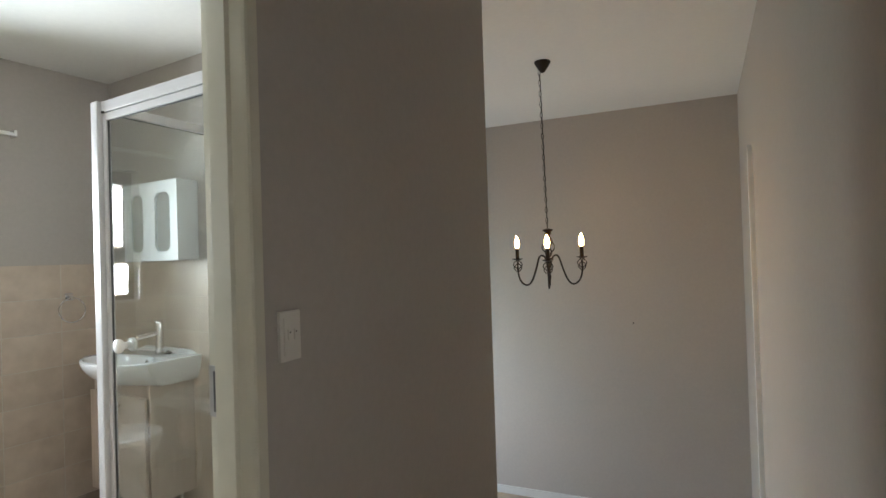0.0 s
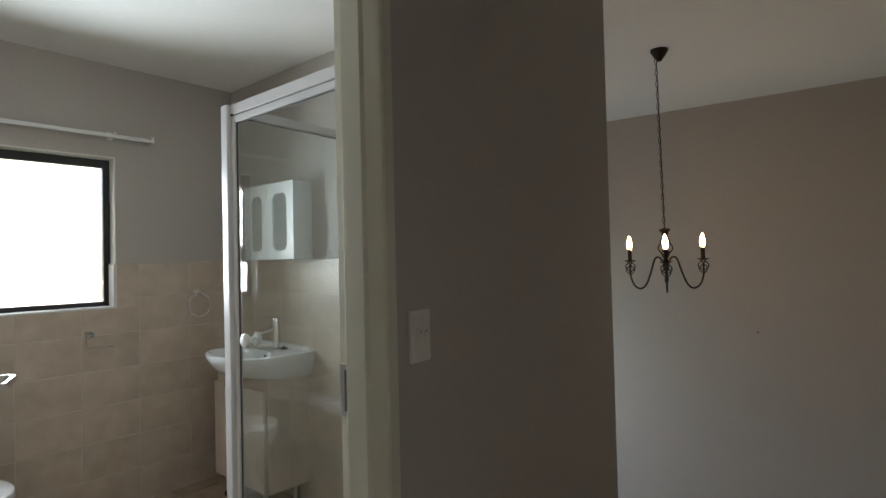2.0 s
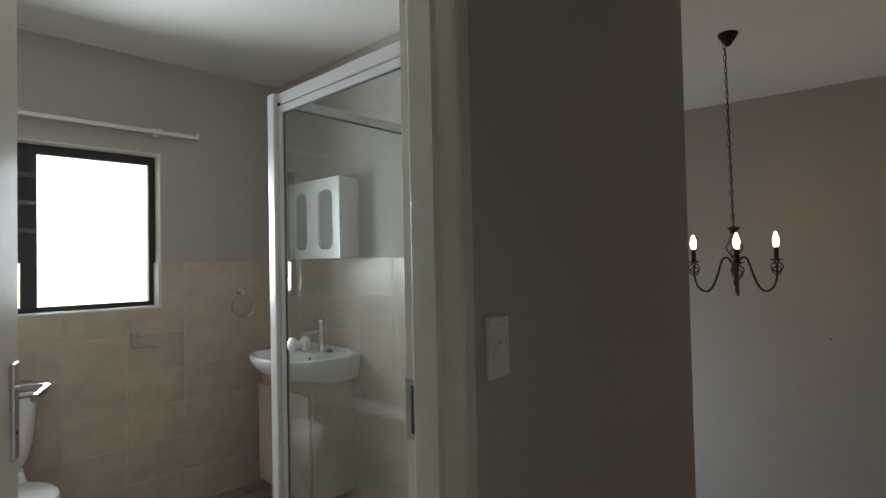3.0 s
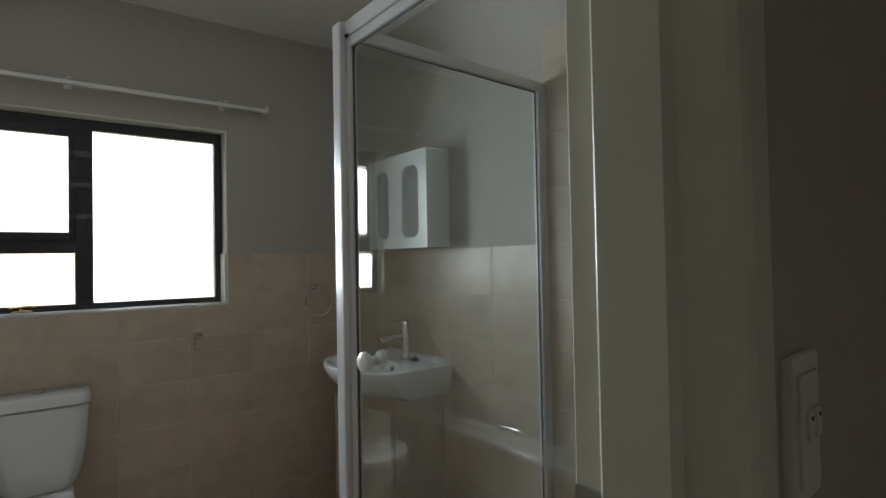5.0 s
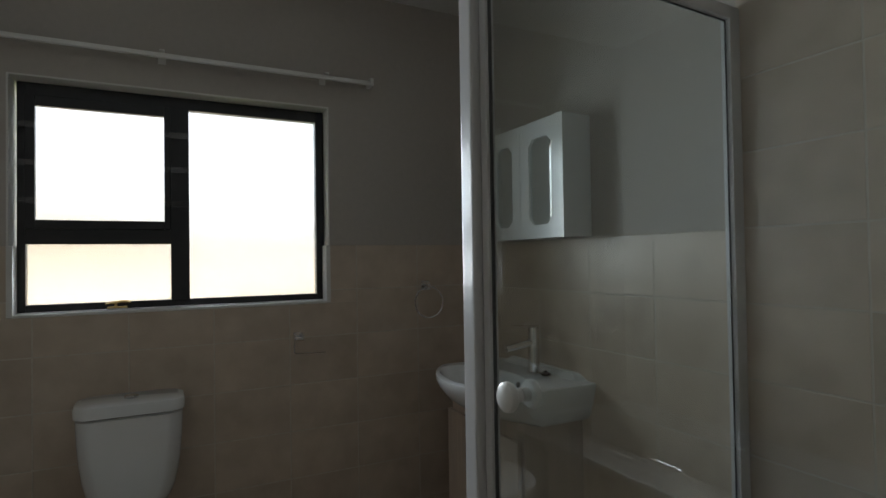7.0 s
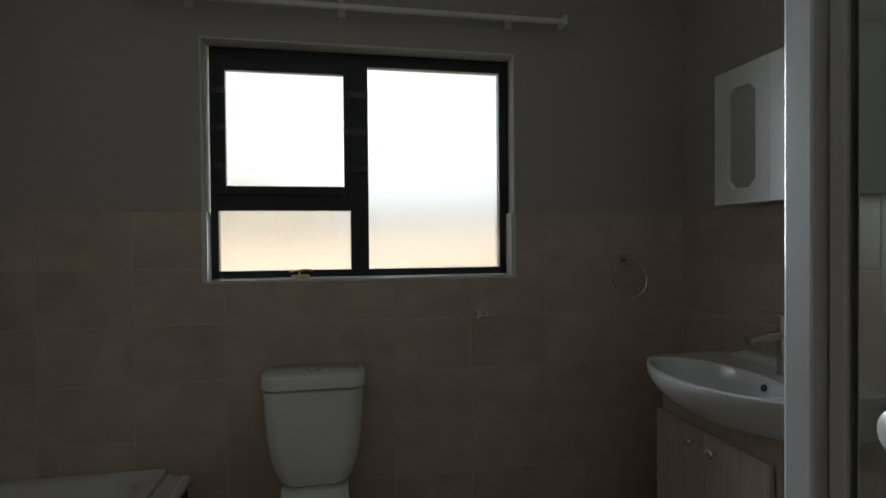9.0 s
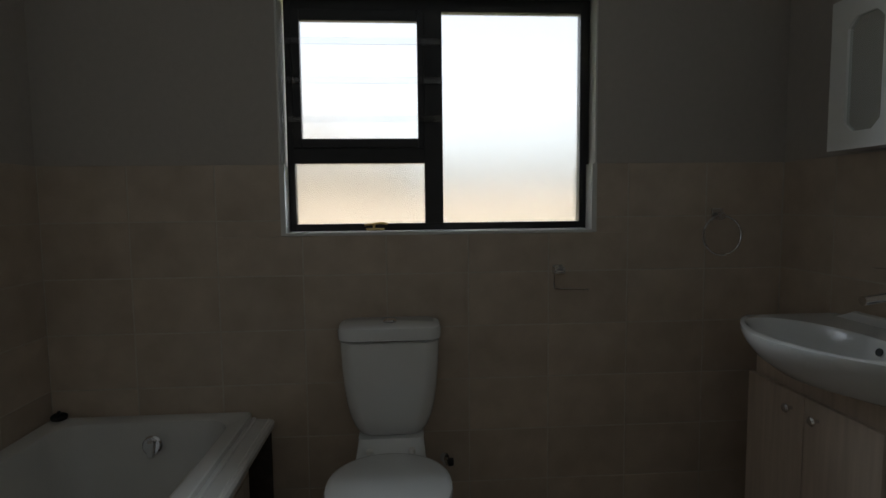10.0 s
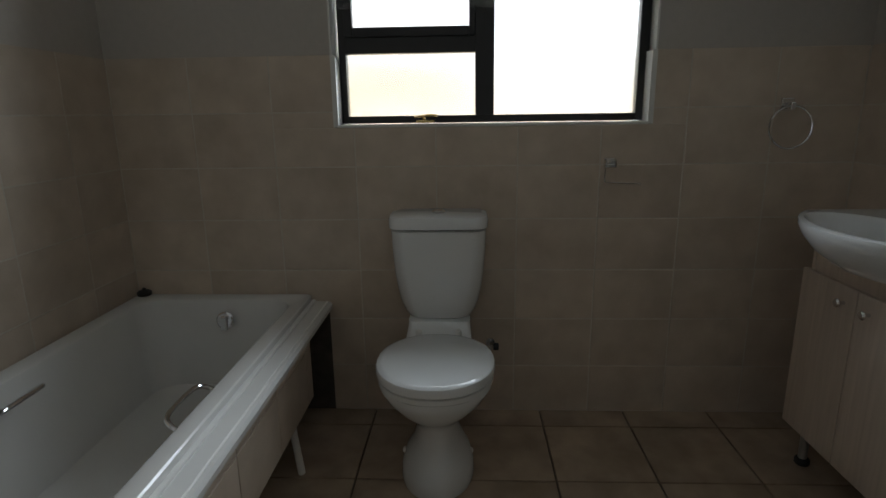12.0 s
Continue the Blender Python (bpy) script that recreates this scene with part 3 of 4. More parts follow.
for x in (VX0 + 0.085, VX1 - 0.07):
    for y in (VY + 0.035, -0.06):
        part("leg", lathe([(0.018, 0), (0.020, 0.01), (0.014, 0.02), (0.014, 0.105), (0.022, 0.12), (0, 0.12)], pose(x, y, 0), 14), STEEL, vanity, "round metal leg", True)
        part("foot", lathe([(0.021, 0), (0.024, 0.004), (0.024, 0.018), (0.019, 0.024), (0.0145, 0.024)], pose(x, y, 0.0005), 14), DARK, vanity, "black plastic foot", True)

BXA, BXB, BZ = 0.284, 0.897, 0.880
bc = 0.5 * (BXA + BXB)


def basin_ring(scale, depth, z, flank=0.322):
    """Outline of the basin: straight back and flanks, a bulging front."""
    half = 0.5 * (BXB - BXA) * scale
    pts = []
    for k in range(33):
        u = -1 + 2 * k / 32
        bulge = max(0.0, math.cos(u * math.pi / 2)) ** 0.85
        pts.append((bc + u * half, -(flank + (depth - flank) * bulge), z))
    side = [-flank + (flank - 0.009) * k / 5 for k in range(1, 5)]
    pts += [(bc + half, y, z) for y in side]
    pts += [(bc + half - 2 * half * k / 14, -0.009, z) for k in range(15)]
    pts += [(bc - half, y, z) for y in side[::-1]]
    return pts


def bowl_ring(a, b, cy, z):
    out = []
    for x, y, _ in basin_ring(1.0, 0.45, 0):
        t = math.atan2((y - cy) / b, (x - bc) / a)
        out.append((bc + a * math.cos(t), cy + b * math.sin(t), z))
    return out


basin = thing("basin", "white ceramic basin with a rounded front", "basin")
part("bowl", loft([basin_ring(0.86, 0.31, BZ - 0.138, 0.22), basin_ring(0.90, 0.372, BZ - 0.120, 0.245), basin_ring(0.945, 0.425, BZ - 0.080, 0.285), basin_ring(0.98, 0.455, BZ - 0.040, 0.312), basin_ring(1.0, 0.464, BZ - 0.014),
                   basin_ring(0.998, 0.462, BZ - 0.004), basin_ring(0.985, 0.452, BZ, 0.316), bowl_ring(0.262, 0.134, -0.300, BZ - 0.001), bowl_ring(0.250, 0.126, -0.300, BZ - 0.012),
                   bowl_ring(0.230, 0.114, -0.296, BZ - 0.05), bowl_ring(0.18, 0.09, -0.29, BZ - 0.095), bowl_ring(0.08, 0.05, -0.28, BZ - 0.110)]), CERAMIC, basin, "", True)
part("waste", lathe([(0.024, 0), (0.024, 0.003), (0.016, 0.004), (0, 0.003)], pose(bc, -0.28, BZ - 0.110), 18), CHROME, basin, "chrome basin waste", True)
part("upstand", loft([[(BXA + 0.06, -0.05, BZ - 0.001), (BXB - 0.06, -0.05, BZ - 0.001), (BXB - 0.04, -0.0095, BZ - 0.001), (BXA + 0.04, -0.0095, BZ - 0.001)],
                      [(BXA + 0.10, -0.03, BZ + 0.02), (BXB - 0.10, -0.03, BZ + 0.02), (BXB - 0.09, -0.0095, BZ + 0.022), (BXA + 0.09, -0.0095, BZ + 0.022)]]), CERAMIC, basin)
part("overflow_hole", lathe([(0.011, 0), (0.011, 0.003), (0, 0.003)], pose(0.668, -0.187, BZ - 0.030, 72, 0, 0), 16), DARK, basin, "dark overflow hole")
tap = thing("basin_mixer_tap", "chrome single-lever basin mixer tap", "tap", pose(0.648, -0.098, BZ))
part("body", lathe([(0.026, 0), (0.026, 0.006), (0.0215, 0.010), (0.0215, 0.176), (0.0205, 0.181), (0, 0.182)], None, 24), CHROME, tap, "", True)
part("spout", tube([(0, -0.012, 0.122), (0.004, -0.07, 0.116), (0.008, -0.135, 0.108)], [0.014, 0.0135, 0.013], 14), CHROME, tap, "", True)
part("lever", loft([[(-0.014, 0.016, 0.1825), (0.014, 0.016, 0.1825), (0.014, 0.016, 0.190), (-0.014, 0.016, 0.190)], [(-0.006, -0.10, 0.194), (0.006, -0.10, 0.194), (0.006, -0.10, 0.197), (-0.006, -0.10, 0.197)]]), CHROME, tap)
chain_plug = tagged(part("basin_plug", lathe([(0.012, 0), (0.019, 0.003), (0.020, 0.010), (0.008, 0.013), (0.006, 0.02), (0, 0.021)], pose(0.705, -0.085, BZ + 0.0005), 16), DARK, None, "", True), "black rubber basin plug beside the tap", "basin plug")

# mirror cabinet
CX0, CX1, CZ0, CZ1 = 0.375, 0.886, 1.408, 1.855
cab = thing("mirror_cabinet", "white wall cabinet with two framed mirror panels", "cabinet")
part("body", box((CX0 + 0.002, -0.112, CZ0 + 0.002), (CX1 - 0.002, -0.001, CZ1 - 0.002), 0.001), CABINET, cab)


def octagon(x0, x1, z0, z1, y, c=0.028):
    return [(x0 + c, y, z0), (x1 - c, y, z0), (x1, y, z0 + c), (x1, y, z1 - c), (x1 - c, y, z1), (x0 + c, y, z1), (x0, y, z1 - c), (x0, y, z0 + c)]


MIDX = 0.622
for x0, x1, a, b in ((CX0, MIDX - 0.001, 0.438, 0.566), (MIDX + 0.001, CX1, 0.679, 0.821)):
    bm = bmesh.new()
    z0, z1 = 1.459, 1.790
    ring = octagon(a, b, z0, z1, -0.130)
    rect = [(a + 0.028, -0.130, CZ0), (b - 0.028, -0.130, CZ0), (x1, -0.130, CZ0), (x1, -0.130, CZ1), (b - 0.028, -0.130, CZ1), (a + 0.028, -0.130, CZ1), (x0, -0.130, CZ1), (x0, -0.130, CZ0)]
    rv, ov = [bm.verts.new(p) for p in ring], [bm.verts.new(p) for p in rect]
    rb, ob_ = [bm.verts.new((p[0], -0.1135, p[2])) for p in ring], [bm.verts.new((p[0], -0.1135, p[2])) for p in rect]
    for k in range(8):
        j = (k + 1) % 8
        bm.faces.new((rv[k], rv[j], ov[j], ov[k]))
        bm.faces.new((rb[k], ob_[k], ob_[j], rb[j]))
        bm.faces.new((rv[k], rb[k], rb[j], rv[j]))
        bm.faces.new((ov[k], ov[j], ob_[j], ob_[k]))
    d = part("door", bm, CABINET, cab)
    bm = loft([octagon(a - 0.003, b + 0.003, z0 - 0.003, z1 + 0.003, y) for y in (-0.1135, -0.1215)])
    part("mirror", bm, MIRROR, d, "octagonal mirror inset")

# towel ring and paper holder on the west wall
FACE = 0.0085
ring_holder = thing("towel_ring", "chrome towel ring hanging on the tiled wall", "towel ring", pose(FACE, -0.270, 1.210))
part("rosette", box((0, -0.022, -0.022), (0.008, 0.022, 0.022), 0.003), CHROME, ring_holder)
part("arm", box((0.008, -0.009, -0.018), (0.046, 0.009, 0.006), 0.003), CHROME, ring_holder)
part("ring", tube([(0.040 + 0.008 * (1 - math.cos(2 * math.pi * k / 40)) * 0.3, 0.073 * math.sin(2 * math.pi * k / 40), -0.079 + 0.073 * math.cos(2 * math.pi * k / 40)) for k in range(40)], 0.0042, 8, True), CHROME, ring_holder, "round chrome ring", True)
holder = thing("paper_holder", "chrome wire toilet paper holder on the tiled wall", "paper holder", pose(FACE, -0.882, 1.010))
part("rosette", box((0, -0.020, -0.018), (0.008, 0.020, 0.018), 0.003), CHROME, holder)
for y in (-0.015, 0.015):
    part("lug", box((0.008, y - 0.005, -0.014), (0.036, y + 0.005, 0.012), 0.002), CHROME, holder)
part("wire_arm", tube(spline([(0.030, 0.014, -0.004), (0.030, -0.016, -0.004), (0.030, -0.019, -0.012), (0.028, -0.019, -0.060), (0.028, -0.014, -0.068), (0.028, 0.0, -0.070), (0.030, 0.104, -0.074)]), 0.0026, 8), CHROME, holder, "bent chrome wire arm", True)
part("bead", lathe([(0, -0.006), (0.005, -0.003), (0.006, 0.0), (0.005, 0.003), (0, 0.006)], pose(0.030, 0.108, -0.074), 12), CHROME, holder, "small end bead", True)

# ---- shower ----
SX, SY, SE, SH = 1.513, -0.8665, 2.463, 1.998
SKEW = -0.065  # the side panel stands a little off square


def skewed(bm):
    for v in bm.verts:
        v.co.x += SKEW * max(0.0, v.co.y - SY)
    return bm


shower = thing("shower_enclosure", "white framed glass shower enclosure with a closed pivot door", "shower")
tray_bm = prism([(SX - 0.01, SY - 0.01), (SE, SY - 0.01), (SE, -0.010), (SX - 0.01 - SKEW * SY, -0.010)], 0.0, 0.04)
add_box(tray_bm, (SX + 0.05, SY - 0.01, 0.04), (SE, SY + 0.05, 0.085), 0.004)
kerb = skewed(box((SX - 0.01, SY - 0.01, 0.04), (SX + 0.05, -0.010, 0.085), 0.004))
part("tray", tray_bm, ACRYLIC, shower)
part("tray_kerb", kerb, ACRYLIC, shower)
part("corner_post", boxes([((SX - 0.013, SY - 0.013, 0.085), (SX + 0.032, SY + 0.032, SH))], 0.005), ALU_WHITE, shower)
part("front_header", boxes([((SX + 0.032, SY + 0.002, SH - 0.042), (SE, SY + 0.030, SH))], 0.004), ALU_WHITE, shower)
part("side_header", skewed(boxes([((SX + 0.002, SY + 0.032, SH - 0.036), (SX + 0.030, -0.010, SH))], 0.004)), ALU_WHITE, shower)
part("front_sill", box((SX + 0.032, SY + 0.004, 0.085), (SE, SY + 0.030, 0.115), 0.003), ALU_WHITE, shower)
part("side_sill", skewed(box((SX + 0.004, SY + 0.032, 0.085), (SX + 0.028, -0.010, 0.115), 0.003)), ALU_WHITE, shower)
part("wall_channel", skewed(box((SX - 0.002, -0.052, 0.085), (SX + 0.030, -0.009, SH - 0.001), 0.003)), ALU_WHITE, shower)
part("wall_channel", boxes([((SE - 0.034, SY - 0.004, 0.085), (SE - 0.001, SY + 0.034, SH - 0.001)), ((SE - 0.066, SY - 0.001, 0.085), (SE - 0.036, SY + 0.030, SH - 0.044))], 0.004), ALU_WHITE, shower)
part("gasket", skewed(boxes([((SX + 0.0115, SY + 0.033, 0.115), (SX + 0.0175, SY + 0.036, SH - 0.037)), ((SX + 0.0115, -0.056, 0.115), (SX + 0.0175, -0.0525, SH - 0.037)), ((SX + 0.0115, SY + 0.036, SH - 0.040), (SX + 0.0175, -0.056, SH - 0.0365))])), GASKET, shower, "grey glazing gasket")
sp = part("side_pane", skewed(box((SX + 0.012, SY + 0.034, 0.116), (SX + 0.017, -0.054, SH - 0.038))), GLASS, shower, "clear glass side panel")
pd = part("pivot_door", boxes([((SX + 0.036, SY + 0.004, 0.118), (SX + 0.058, SY + 0.026, SH - 0.046)), ((SE - 0.092, SY + 0.004, 0.118), (SE - 0.068, SY + 0.026, SH - 0.046)),
                               ((SX + 0.058, SY + 0.004, SH - 0.072), (SE - 0.092, SY + 0.026, SH - 0.046)), ((SX + 0.058, SY + 0.004, 0.118), (SE - 0.092, SY + 0.026, 0.146))], 0.003), ALU_WHITE, shower, "white framed pivot door")
dp = part("door_pane", box((SX + 0.056, SY + 0.012, 0.144), (SE - 0.090, SY + 0.017, SH - 0.070)), GLASS, pd, "clear glass door pane")
dp.visible_shadow = False
part("door_gasket", boxes([((SX + 0.0585, SY + 0.010, 0.147), (SX + 0.0615, SY + 0.019, SH - 0.073)), ((SX + 0.062, SY + 0.010, SH - 0.0755), (SE - 0.093, SY + 0.019, SH - 0.0725))]), GASKET, pd)
part("door_knob", lathe([(0.012, 0), (0.012, 0.014), (0.022, 0.016), (0.026, 0.022), (0.025, 0.031), (0.019, 0.036), (0, 0.038)], pose(SX + 0.140, SY + 0.012, 1.100, 90), 24), PLASTIC, pd, "round white plastic knob", True)
part("door_knob", lathe([(0.012, 0), (0.012, 0.014), (0.022, 0.014), (0.025, 0.018), (0.024, 0.026), (0.018, 0.030), (0, 0.031)], pose(SX + 0.140, SY + 0.017, 1.100, -90), 24), PLASTIC, pd, "round white plastic knob", True)
part("catch", box((SX + 0.040, SY - 0.003, SH - 0.046), (SX + 0.052, SY + 0.004, SH - 0.038), 0.001), DARK, pd)
mixer = thing("shower_mixer", "round chrome concealed shower mixer on tiles", "shower mixer", pose(1.925, -0.0095, 1.143))
part("cover_plate", lathe([(0.068, 0), (0.068, 0.004), (0.060, 0.010), (0, 0.011)], pose(0, 0, 0, 90), 32), CHROME, mixer, "", True)
part("hub", lathe([(0.026, 0), (0.026, 0.040), (0.020, 0.046), (0, 0.047)], pose(0, -0.010, 0, 90), 24), CHROME, mixer, "", True)
part("lever", tube(spline([(0.0, -0.045, -0.012), (-0.004, -0.060, -0.035), (-0.010, -0.066, -0.065), (-0.012, -0.062, -0.085)]), [0.010] * 24 + [0.008], 12), CHROME, mixer, "", True)

# ---- hall things ----
switch = thing("light_switch", "ivory wall switch plate with small rockers", "switch", pose(2.690, -1.060, 1.212, 0, 0, 90 + 5.4))
part("plate", box((-0.035, -0.010, -0.058), (0.035, -0.0005, 0.058), 0.003), SWITCH, switch)
part("module", box((-0.024, -0.0125, -0.044), (0.024, -0.010, 0.044), 0.001), SWITCH, switch)
for x, z in ((-0.008, 0.004), (0.013, 0.004)):
    part("rocker", box((x - 0.006, -0.0155, z - 0.012), (x + 0.006, -0.0125, z + 0.012), 0.001), SWITCH, switch)
    part("marker", box((x - 0.0015, -0.0162, z + 0.004), (x + 0.0015, -0.0155, z + 0.007)), DARK, switch)

CH = Vector((2.25, 1.905, 0))
chandelier = thing("chandelier", "dark bronze three-arm candle chandelier with lit bulbs", "chandelier", pose(CH.x, CH.y, 1.30, 1.5, 0, 0))
LEN = HALL_H - 1.30
part("ceiling_rose", lathe([(0.058, LEN), (0.060, LEN - 0.008), (0.045, LEN - 0.035), (0.022, LEN - 0.068), (0.012, LEN - 0.080), (0, LEN - 0.082)], pose(0, 0, 0, -1.5), 24), IRON, chandelier, "", True)
z_top, z_end = LEN - 0.078, 0.262
links = 30
step = (z_top - z_end) / links
link_bm = bmesh.new()
add_tube(link_bm, [(0.008 * math.cos(2 * math.pi * k / 14), 0, 0.60 * step * math.sin(2 * math.pi * k / 14)) for k in range(14)], 0.0022, 6, True)
link_mesh = mesh_of("link", link_bm, IRON, True)
for k in range(links):
    ob = new("link", link_mesh)
    ob.parent = chandelier
    ob.matrix_local = pose(0, -(z_top - step * (k + 0.5)) * 0.0262, z_top - step * (k + 0.5), 0, 0, 90 * (k % 2) + 20)
part("flex", tube([(0.003, -0.030, z_top), (0.004, -0.010, z_end)], 0.0022, 6), IRON, chandelier, "thin lamp flex in the chain")
part("crown", lathe([(0, 0.266), (0.012, 0.262), (0.036, 0.254), (0.038, 0.246), (0.020, 0.234), (0.026, 0.224), (0.010, 0.208), (0, 0.206)], None, 20), IRON, chandelier, "", True)
part("stem", lathe([(0.007, 0.21), (0.007, 0.05), (0.020, 0.045), (0.022, 0.01), (0.010, 0.0), (0.009, -0.07), (0.015, -0.09), (0.007, -0.12), (0.008, -0.15), (0, -0.16)], None, 14), IRON, chandelier, "", True)
for k in range(4):
    pts = []
    for j in range(17):
        u = j / 16
        a = radians(90 * k + 200 * u)
        r = 0.006 + 0.040 * math.sin(math.pi * u)
        pts.append((r * math.cos(a), r * math.sin(a), 0.208 - 0.155 * u))
    part("cage_wire", tube(pts, 0.0045, 6), IRON, chandelier, "twisted iron cage wire", True)
ARM = 0.276
for a in (-71.5, 48.5, 168.5):
    arm_m = pose(0, 0, 0, 0, 0, a)
    e = part("arm", tube([arm_m @ p for p in spline([(0.012, 0, -0.03), (0.022, 0, 0.03), (0.048, 0, 0.062), (0.082, 0, 0.050), (0.116, 0, -0.045), (0.155, 0, -0.128), (0.202, 0, -0.157), (0.252, 0, -0.128), (ARM, 0, -0.06), (ARM, 0, 0.02)])], 0.0066, 8), IRON, chandelier, "curved iron arm", True)
    base = arm_m @ Vector((ARM, 0, 0))
    for q in range(4):
        pts = []
        for j in range(11):
            u = j / 10
            an = radians(90 * q + 150 * u)
            r = 0.007 + 0.030 * math.sin(math.pi * u)
            pts.append((base.x + r * math.cos(an), base.y + r * math.sin(an), -0.055 + 0.088 * u))
        part("cup_wire", tube(pts, 0.0038, 5), IRON, e, "", True)
    part("drip_pan", lathe([(0, 0.030), (0.012, 0.030), (0.038, 0.040), (0.040, 0.045), (0.012, 0.042), (0, 0.042)], pose(base.x, base.y, 0), 18), IRON, e, "", True)
    part("candle", lathe([(0.0145, 0.040), (0.0145, 0.124), (0, 0.125)], pose(base.x, base.y, 0), 16), IRON, e, "dark candle sleeve", True)
    part("bulb", lathe([(0.010, 0.124), (0.013, 0.133), (0.0172, 0.152), (0.0165, 0.172), (0.010, 0.198), (0.004, 0.215), (0, 0.219)], pose(base.x, base.y, 0), 18), BULB, e, "lit warm candle bulb", True)
mark = tagged(part("wall_mark", lathe([(0.007, 0), (0.007, 0.003), (0, 0.003)], HT @ pose(-0.98, -0.001, 0.66, 90), 10), DARK), "small dark screw in the stairwell wall", "screw")

# ---- outside the window ----
setting("ground", box((-600, -600, -0.6), (-0.23, 600, -0.5)), GRASS, "dry lawn outside the bathroom window", "ground")
boundary = tagged(part("garden_wall", boxes([((-4.6, -7, -0.5), (-4.4, 6, 1.35)), ((-4.64, -7, 1.35), (-4.36, 6, 1.42))]), PEACH), "peach rendered garden wall outside", "garden wall", "", "structure")
neighbour = thing("house", "far house with a low grey hipped roof", "house")
part("wall", box((-16, -9.5, -0.5), (-11, -1.5, 2.3)), PEACH, neighbour)
part("roof", loft([[(-16.5, -10, 2.3), (-10.5, -10, 2.3), (-10.5, -1, 2.3), (-16.5, -1, 2.3)], [(-13.6, -7, 3.9), (-13.4, -7, 3.9), (-13.4, -4, 3.9), (-13.6, -4, 3.9)]]), ROOF, neighbour)
rng = random.Random(4)
bm = bmesh.new()
for k in range(900):
    c = Vector((-3.9 + rng.gauss(0, 0.22), 0.1 + rng.gauss(0, 0.55), 0.25 + rng.uniform(-0.7, 0.62)))
    d = Vector((rng.gauss(0, 1), rng.gauss(0, 1), rng.gauss(0, 1))).normalized()
    e = d.orthogonal().normalized() * 0.05
    g = d.cross(e).normalized() * 0.09
    vs = [bm.verts.new(c + e), bm.verts.new(c + g), bm.verts.new(c - e), bm.verts.new(c - g)]
    bm.faces.new(vs)
me = bpy.data.meshes.new("shrub")
bm.to_mesh(me)
bm.free()
me.materials.append(LEAF)
tagged(new("shrub", me), "green shrub growing by the garden wall", "shrub", "", "stuff")

# ---- tiles, piece by piece ----
TW, TH, GAP, THICK = 0.302, 0.2008, 0.0034, 0.0085


def tile_mesh(w, h, name, mat, thick=THICK):
    """A tile lying in x (width) and z (height), its face towards -y, with eased edges."""
    bm = bmesh.new()
    c = 0.0015
    back = [bm.verts.new(p) for p in ((0, 0, 0), (w, 0, 0), (w, 0, h), (0, 0, h))]
    mid = [bm.verts.new((p.co.x, -thick + c, p.co.z)) for p in back]
    face = [bm.verts.new(p) for p in ((c, -thick, c), (w - c, -thick, c), (w - c, -thick, h - c), (c, -thick, h - c))]
    for k in range(4):
        j = (k + 1) % 4
        bm.faces.new((back[k], back[j], mid[j], mid[k]))
        bm.faces.new((mid[k], mid[j], face[j], face[k]))
    bm.faces.new(face)
    return mesh_of(name, bm, mat)


MESHES = {}


def lay(parent, m, name, mat, u0, u1, v0, v1, start, su, sv, skip=()):
    """Lays tiles on a plane: m carries x along the wall and z up; joints at start + k * su."""
    k = math.floor((u0 - start) / su)
    count = 0
    while start + k * su < u1 - 0.004:
        a, b = max(u0, start + k * su + GAP / 2), min(u1, start + (k + 1) * su - GAP / 2)
        k += 1
        if b - a < 0.012:
            continue
        r = 0
        while v0 + r * sv < v1 - 0.01:
            c, d = v0 + r * sv + GAP / 2, min(v1, v0 + (r + 1) * sv - GAP / 2)
            r += 1
            spans = [(a, b, c, d)]
            for s0, s1, z0, z1 in skip:
                cut = []
                for p0, p1, q0, q1 in spans:
                    if p1 <= s0 or p0 >= s1 or q1 <= z0 or q0 >= z1:
                        cut.append((p0, p1, q0, q1))
                        continue
                    if q0 < z0:
                        cut.append((p0, p1, q0, z0))
                        q0 = z0
                    if p0 < s0:
                        cut.append((p0, s0, q0, q1))
                    if p1 > s1:
                        cut.append((s1, p1, q0, q1))
                spans = cut
            for p0, p1, q0, q1 in spans:
                if p1 - p0 < 0.006 or q1 - q0 < 0.006:
                    continue
                key = (round(p1 - p0, 4), round(q1 - q0, 4), mat.name)
                if key not in MESHES:
                    MESHES[key] = tile_mesh(p1 - p0, q1 - q0, name, mat)
                ob = new(name, MESHES[key])
                ob.parent = parent
                ob.matrix_world = m @ pose(p0, 0, q0)
                count += 1
    return count


def grout_bed(parent, m, u0, u1, v0, v1):
    ob = part("grout", box((u0, -0.0076, v0), (u1, 0.002, v1), 0, m), GROUT, parent)
    return ob


# west wall: x runs along -y from the north corner
MW = Matrix.LocRotScale((0, SOUTH, 0), Euler((0, 0, radians(90))), None)
hole = (WIN_S - SOUTH, WIN_N - SOUTH, WIN_Z0 - 0.003, 2.0)
W_LEN = -SOUTH
lay(wall_west, MW, "tile", TILE, 0.009, W_LEN - 0.009, 0.0, DADO, W_LEN - 0.009 - 10 * TW, TW, TH, [hole])
for u0, u1, v0, v1 in ((0.0, hole[0], 0, DADO - 0.003), (hole[1], W_LEN, 0, DADO - 0.003), (hole[0], hole[1], 0, WIN_Z0 - 0.004)):
    grout_bed(wall_west, MW, u0, u1, v0, v1)
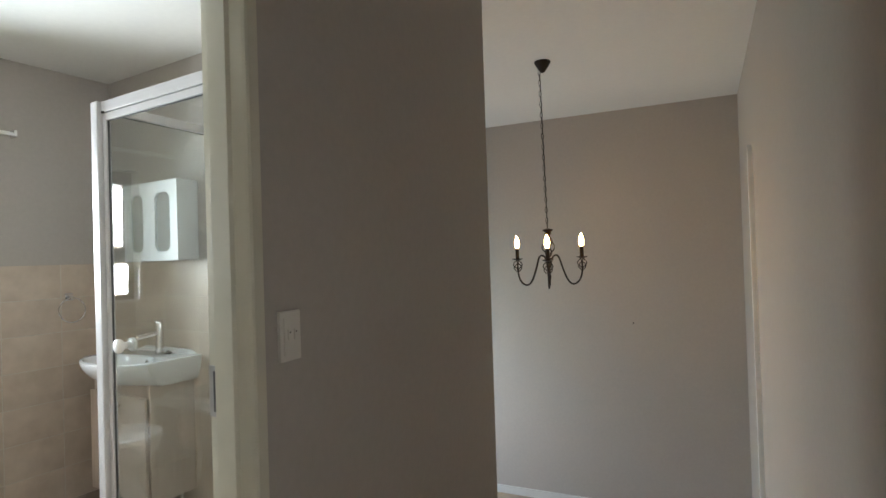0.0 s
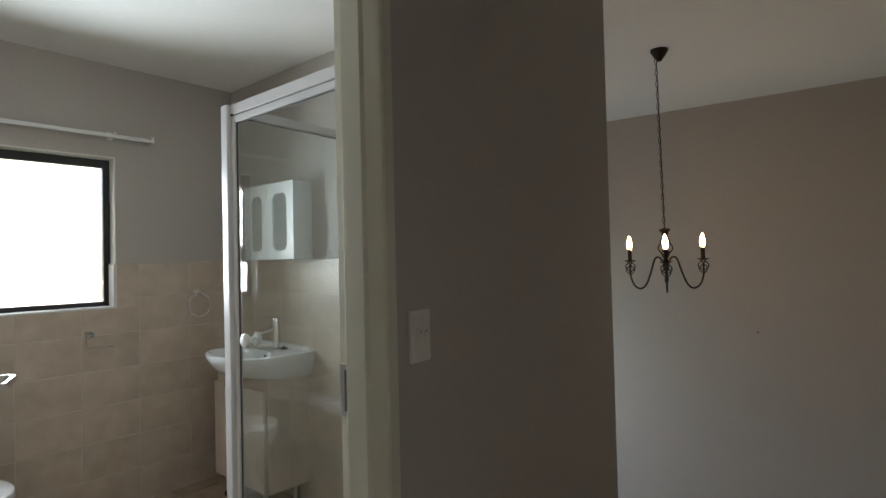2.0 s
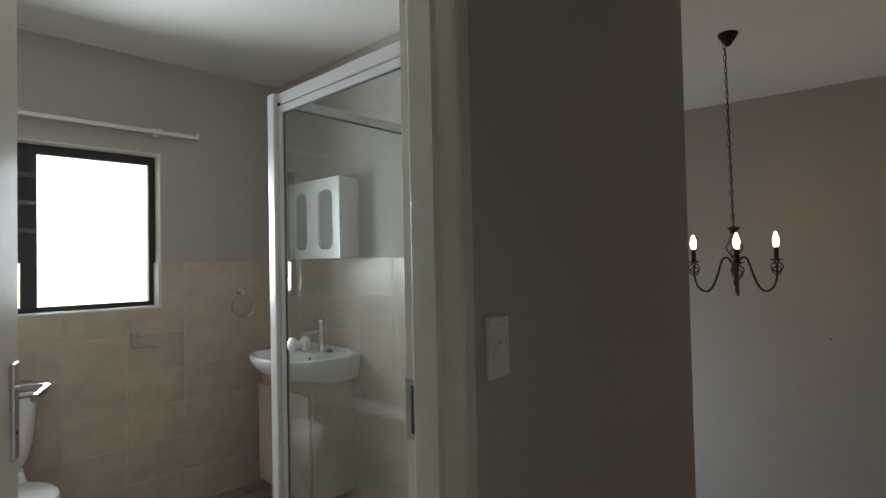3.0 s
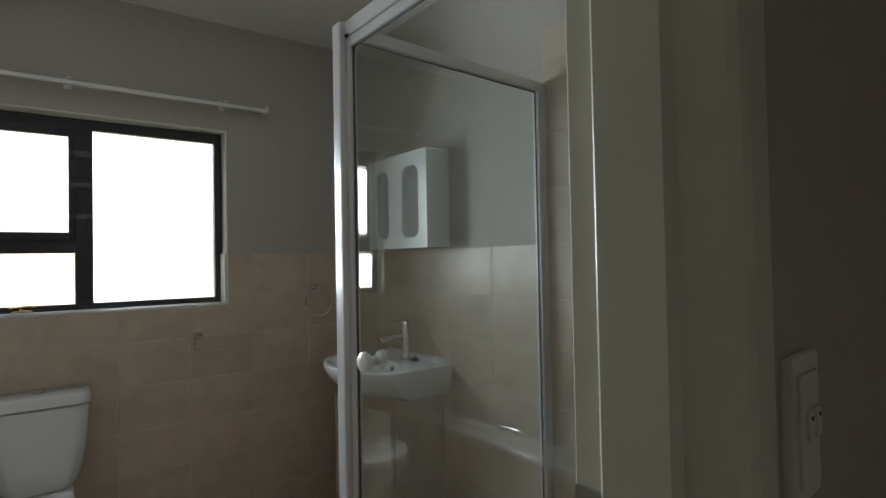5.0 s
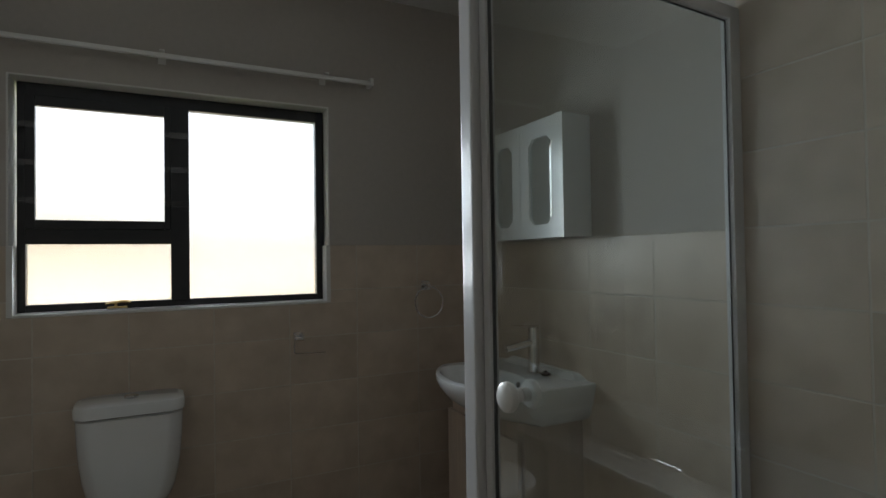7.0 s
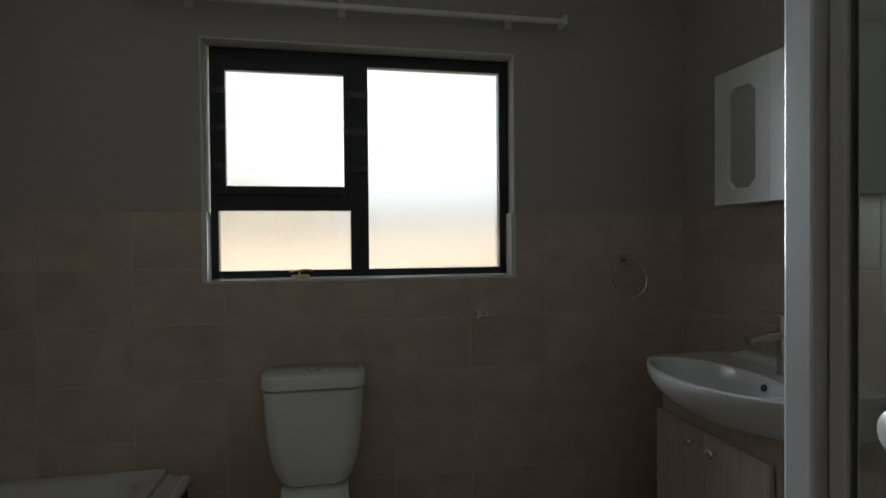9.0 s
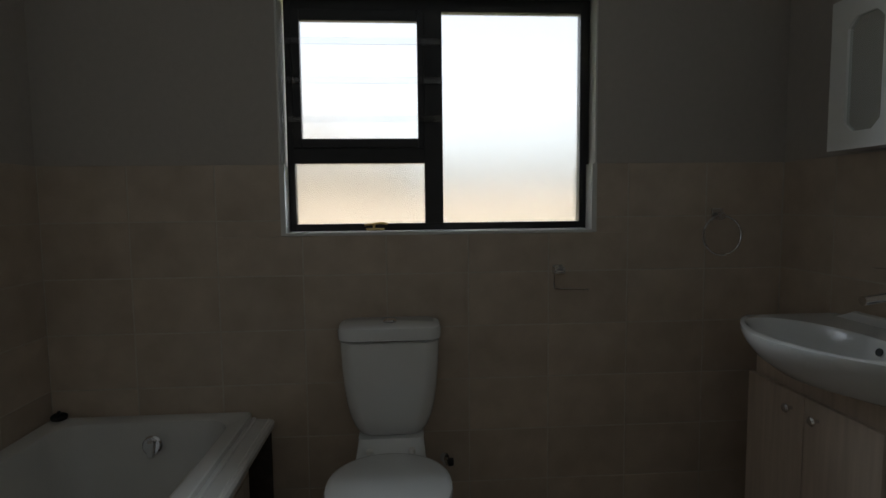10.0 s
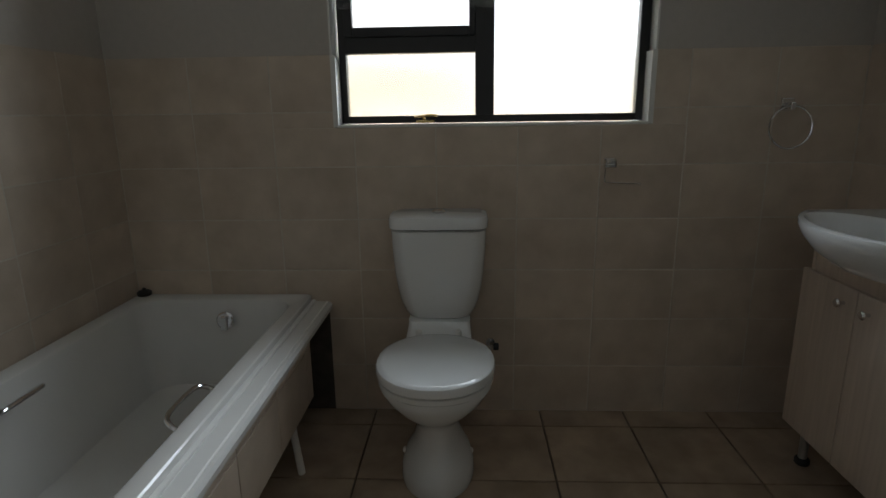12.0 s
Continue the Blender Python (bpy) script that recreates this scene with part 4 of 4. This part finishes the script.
# north wall
MN = pose(0, 0, 0)
N_START = 0.872 - 3 * TW
lay(wall_north, MN, "tile", TILE, 0.010, 1.476, 0.0, DADO, N_START, TW, TH)
lay(wall_north, MN, "tile", TILE, 1.4775, 2.465, 0.0, 11 * TH, N_START, TW, TH)
grout_bed(wall_north, MN, 0.0, 1.476, 0, DADO - 0.003)
grout_bed(wall_north, MN, 1.476, 2.465, 0, 11 * TH - 0.003)
# south wall: faces north
MS = Matrix.LocRotScale((3.0, SOUTH, 0), Euler((0, 0, radians(180))), None)
lay(wall_south, MS, "tile", TILE, 3.0 - 2.57, 2.99, 0.0, DADO, 3.0 - 0.563 - 7 * TW, TW, TH)
grout_bed(wall_south, MS, 3.0 - 2.57, 3.0, 0, DADO - 0.003)
# nib: south face and shower side
nib = bpy.data.objects["wall_nib"]
MNIB = pose(2.465, -0.965, 0)
lay(nib, MNIB, "tile", TILE, -0.009, 0.10, 0.0, DADO, -0.2, TW, TH)
grout_bed(nib, MNIB, -0.002, 0.10, 0, DADO - 0.003)
MNS = Matrix.LocRotScale((2.465, 0, 0), Euler((0, 0, radians(-90))), None)
lay(nib, MNS, "tile", TILE, 0.010, 0.965, 0.0, 11 * TH, 0.2, TW, TH)
grout_bed(nib, MNS, 0.0, 0.963, 0, 11 * TH - 0.003)
# tiled return between the shower and the door frame
MR = Matrix.LocRotScale((EAST - 0.030, 0, 0), Euler((0, 0, radians(-90))), None)
lay(wall_east, MR, "tile", TILE, 0.976, 1.136, 0.0, DADO, 1.136 - TW, TW, TH)
grout_bed(wall_east, MR, 0.976, 1.134, 0, DADO - 0.003)
# bath surround: front and ledge
MA = Matrix.LocRotScale((1.72, -1.985, 0), Euler((0, 0, radians(180))), None)
lay(ledge, MA, "tile", TILE, 0.0, 1.485, 0.178, 0.435, 0.82 - 3 * TW, TW, TH)
# floor
MF = Matrix(((1, 0, 0, 0), (0, 0, 1, SOUTH), (0, -1, 0, -0.0085), (0, 0, 0, 1)))
FS = 0.3365
GAP = 0.006
lay(floor, MF, "floor_tile", FLOOR_TILE, 0.0, 2.56, 0.2785, 2.72, 0.128 - FS, FS, FS)
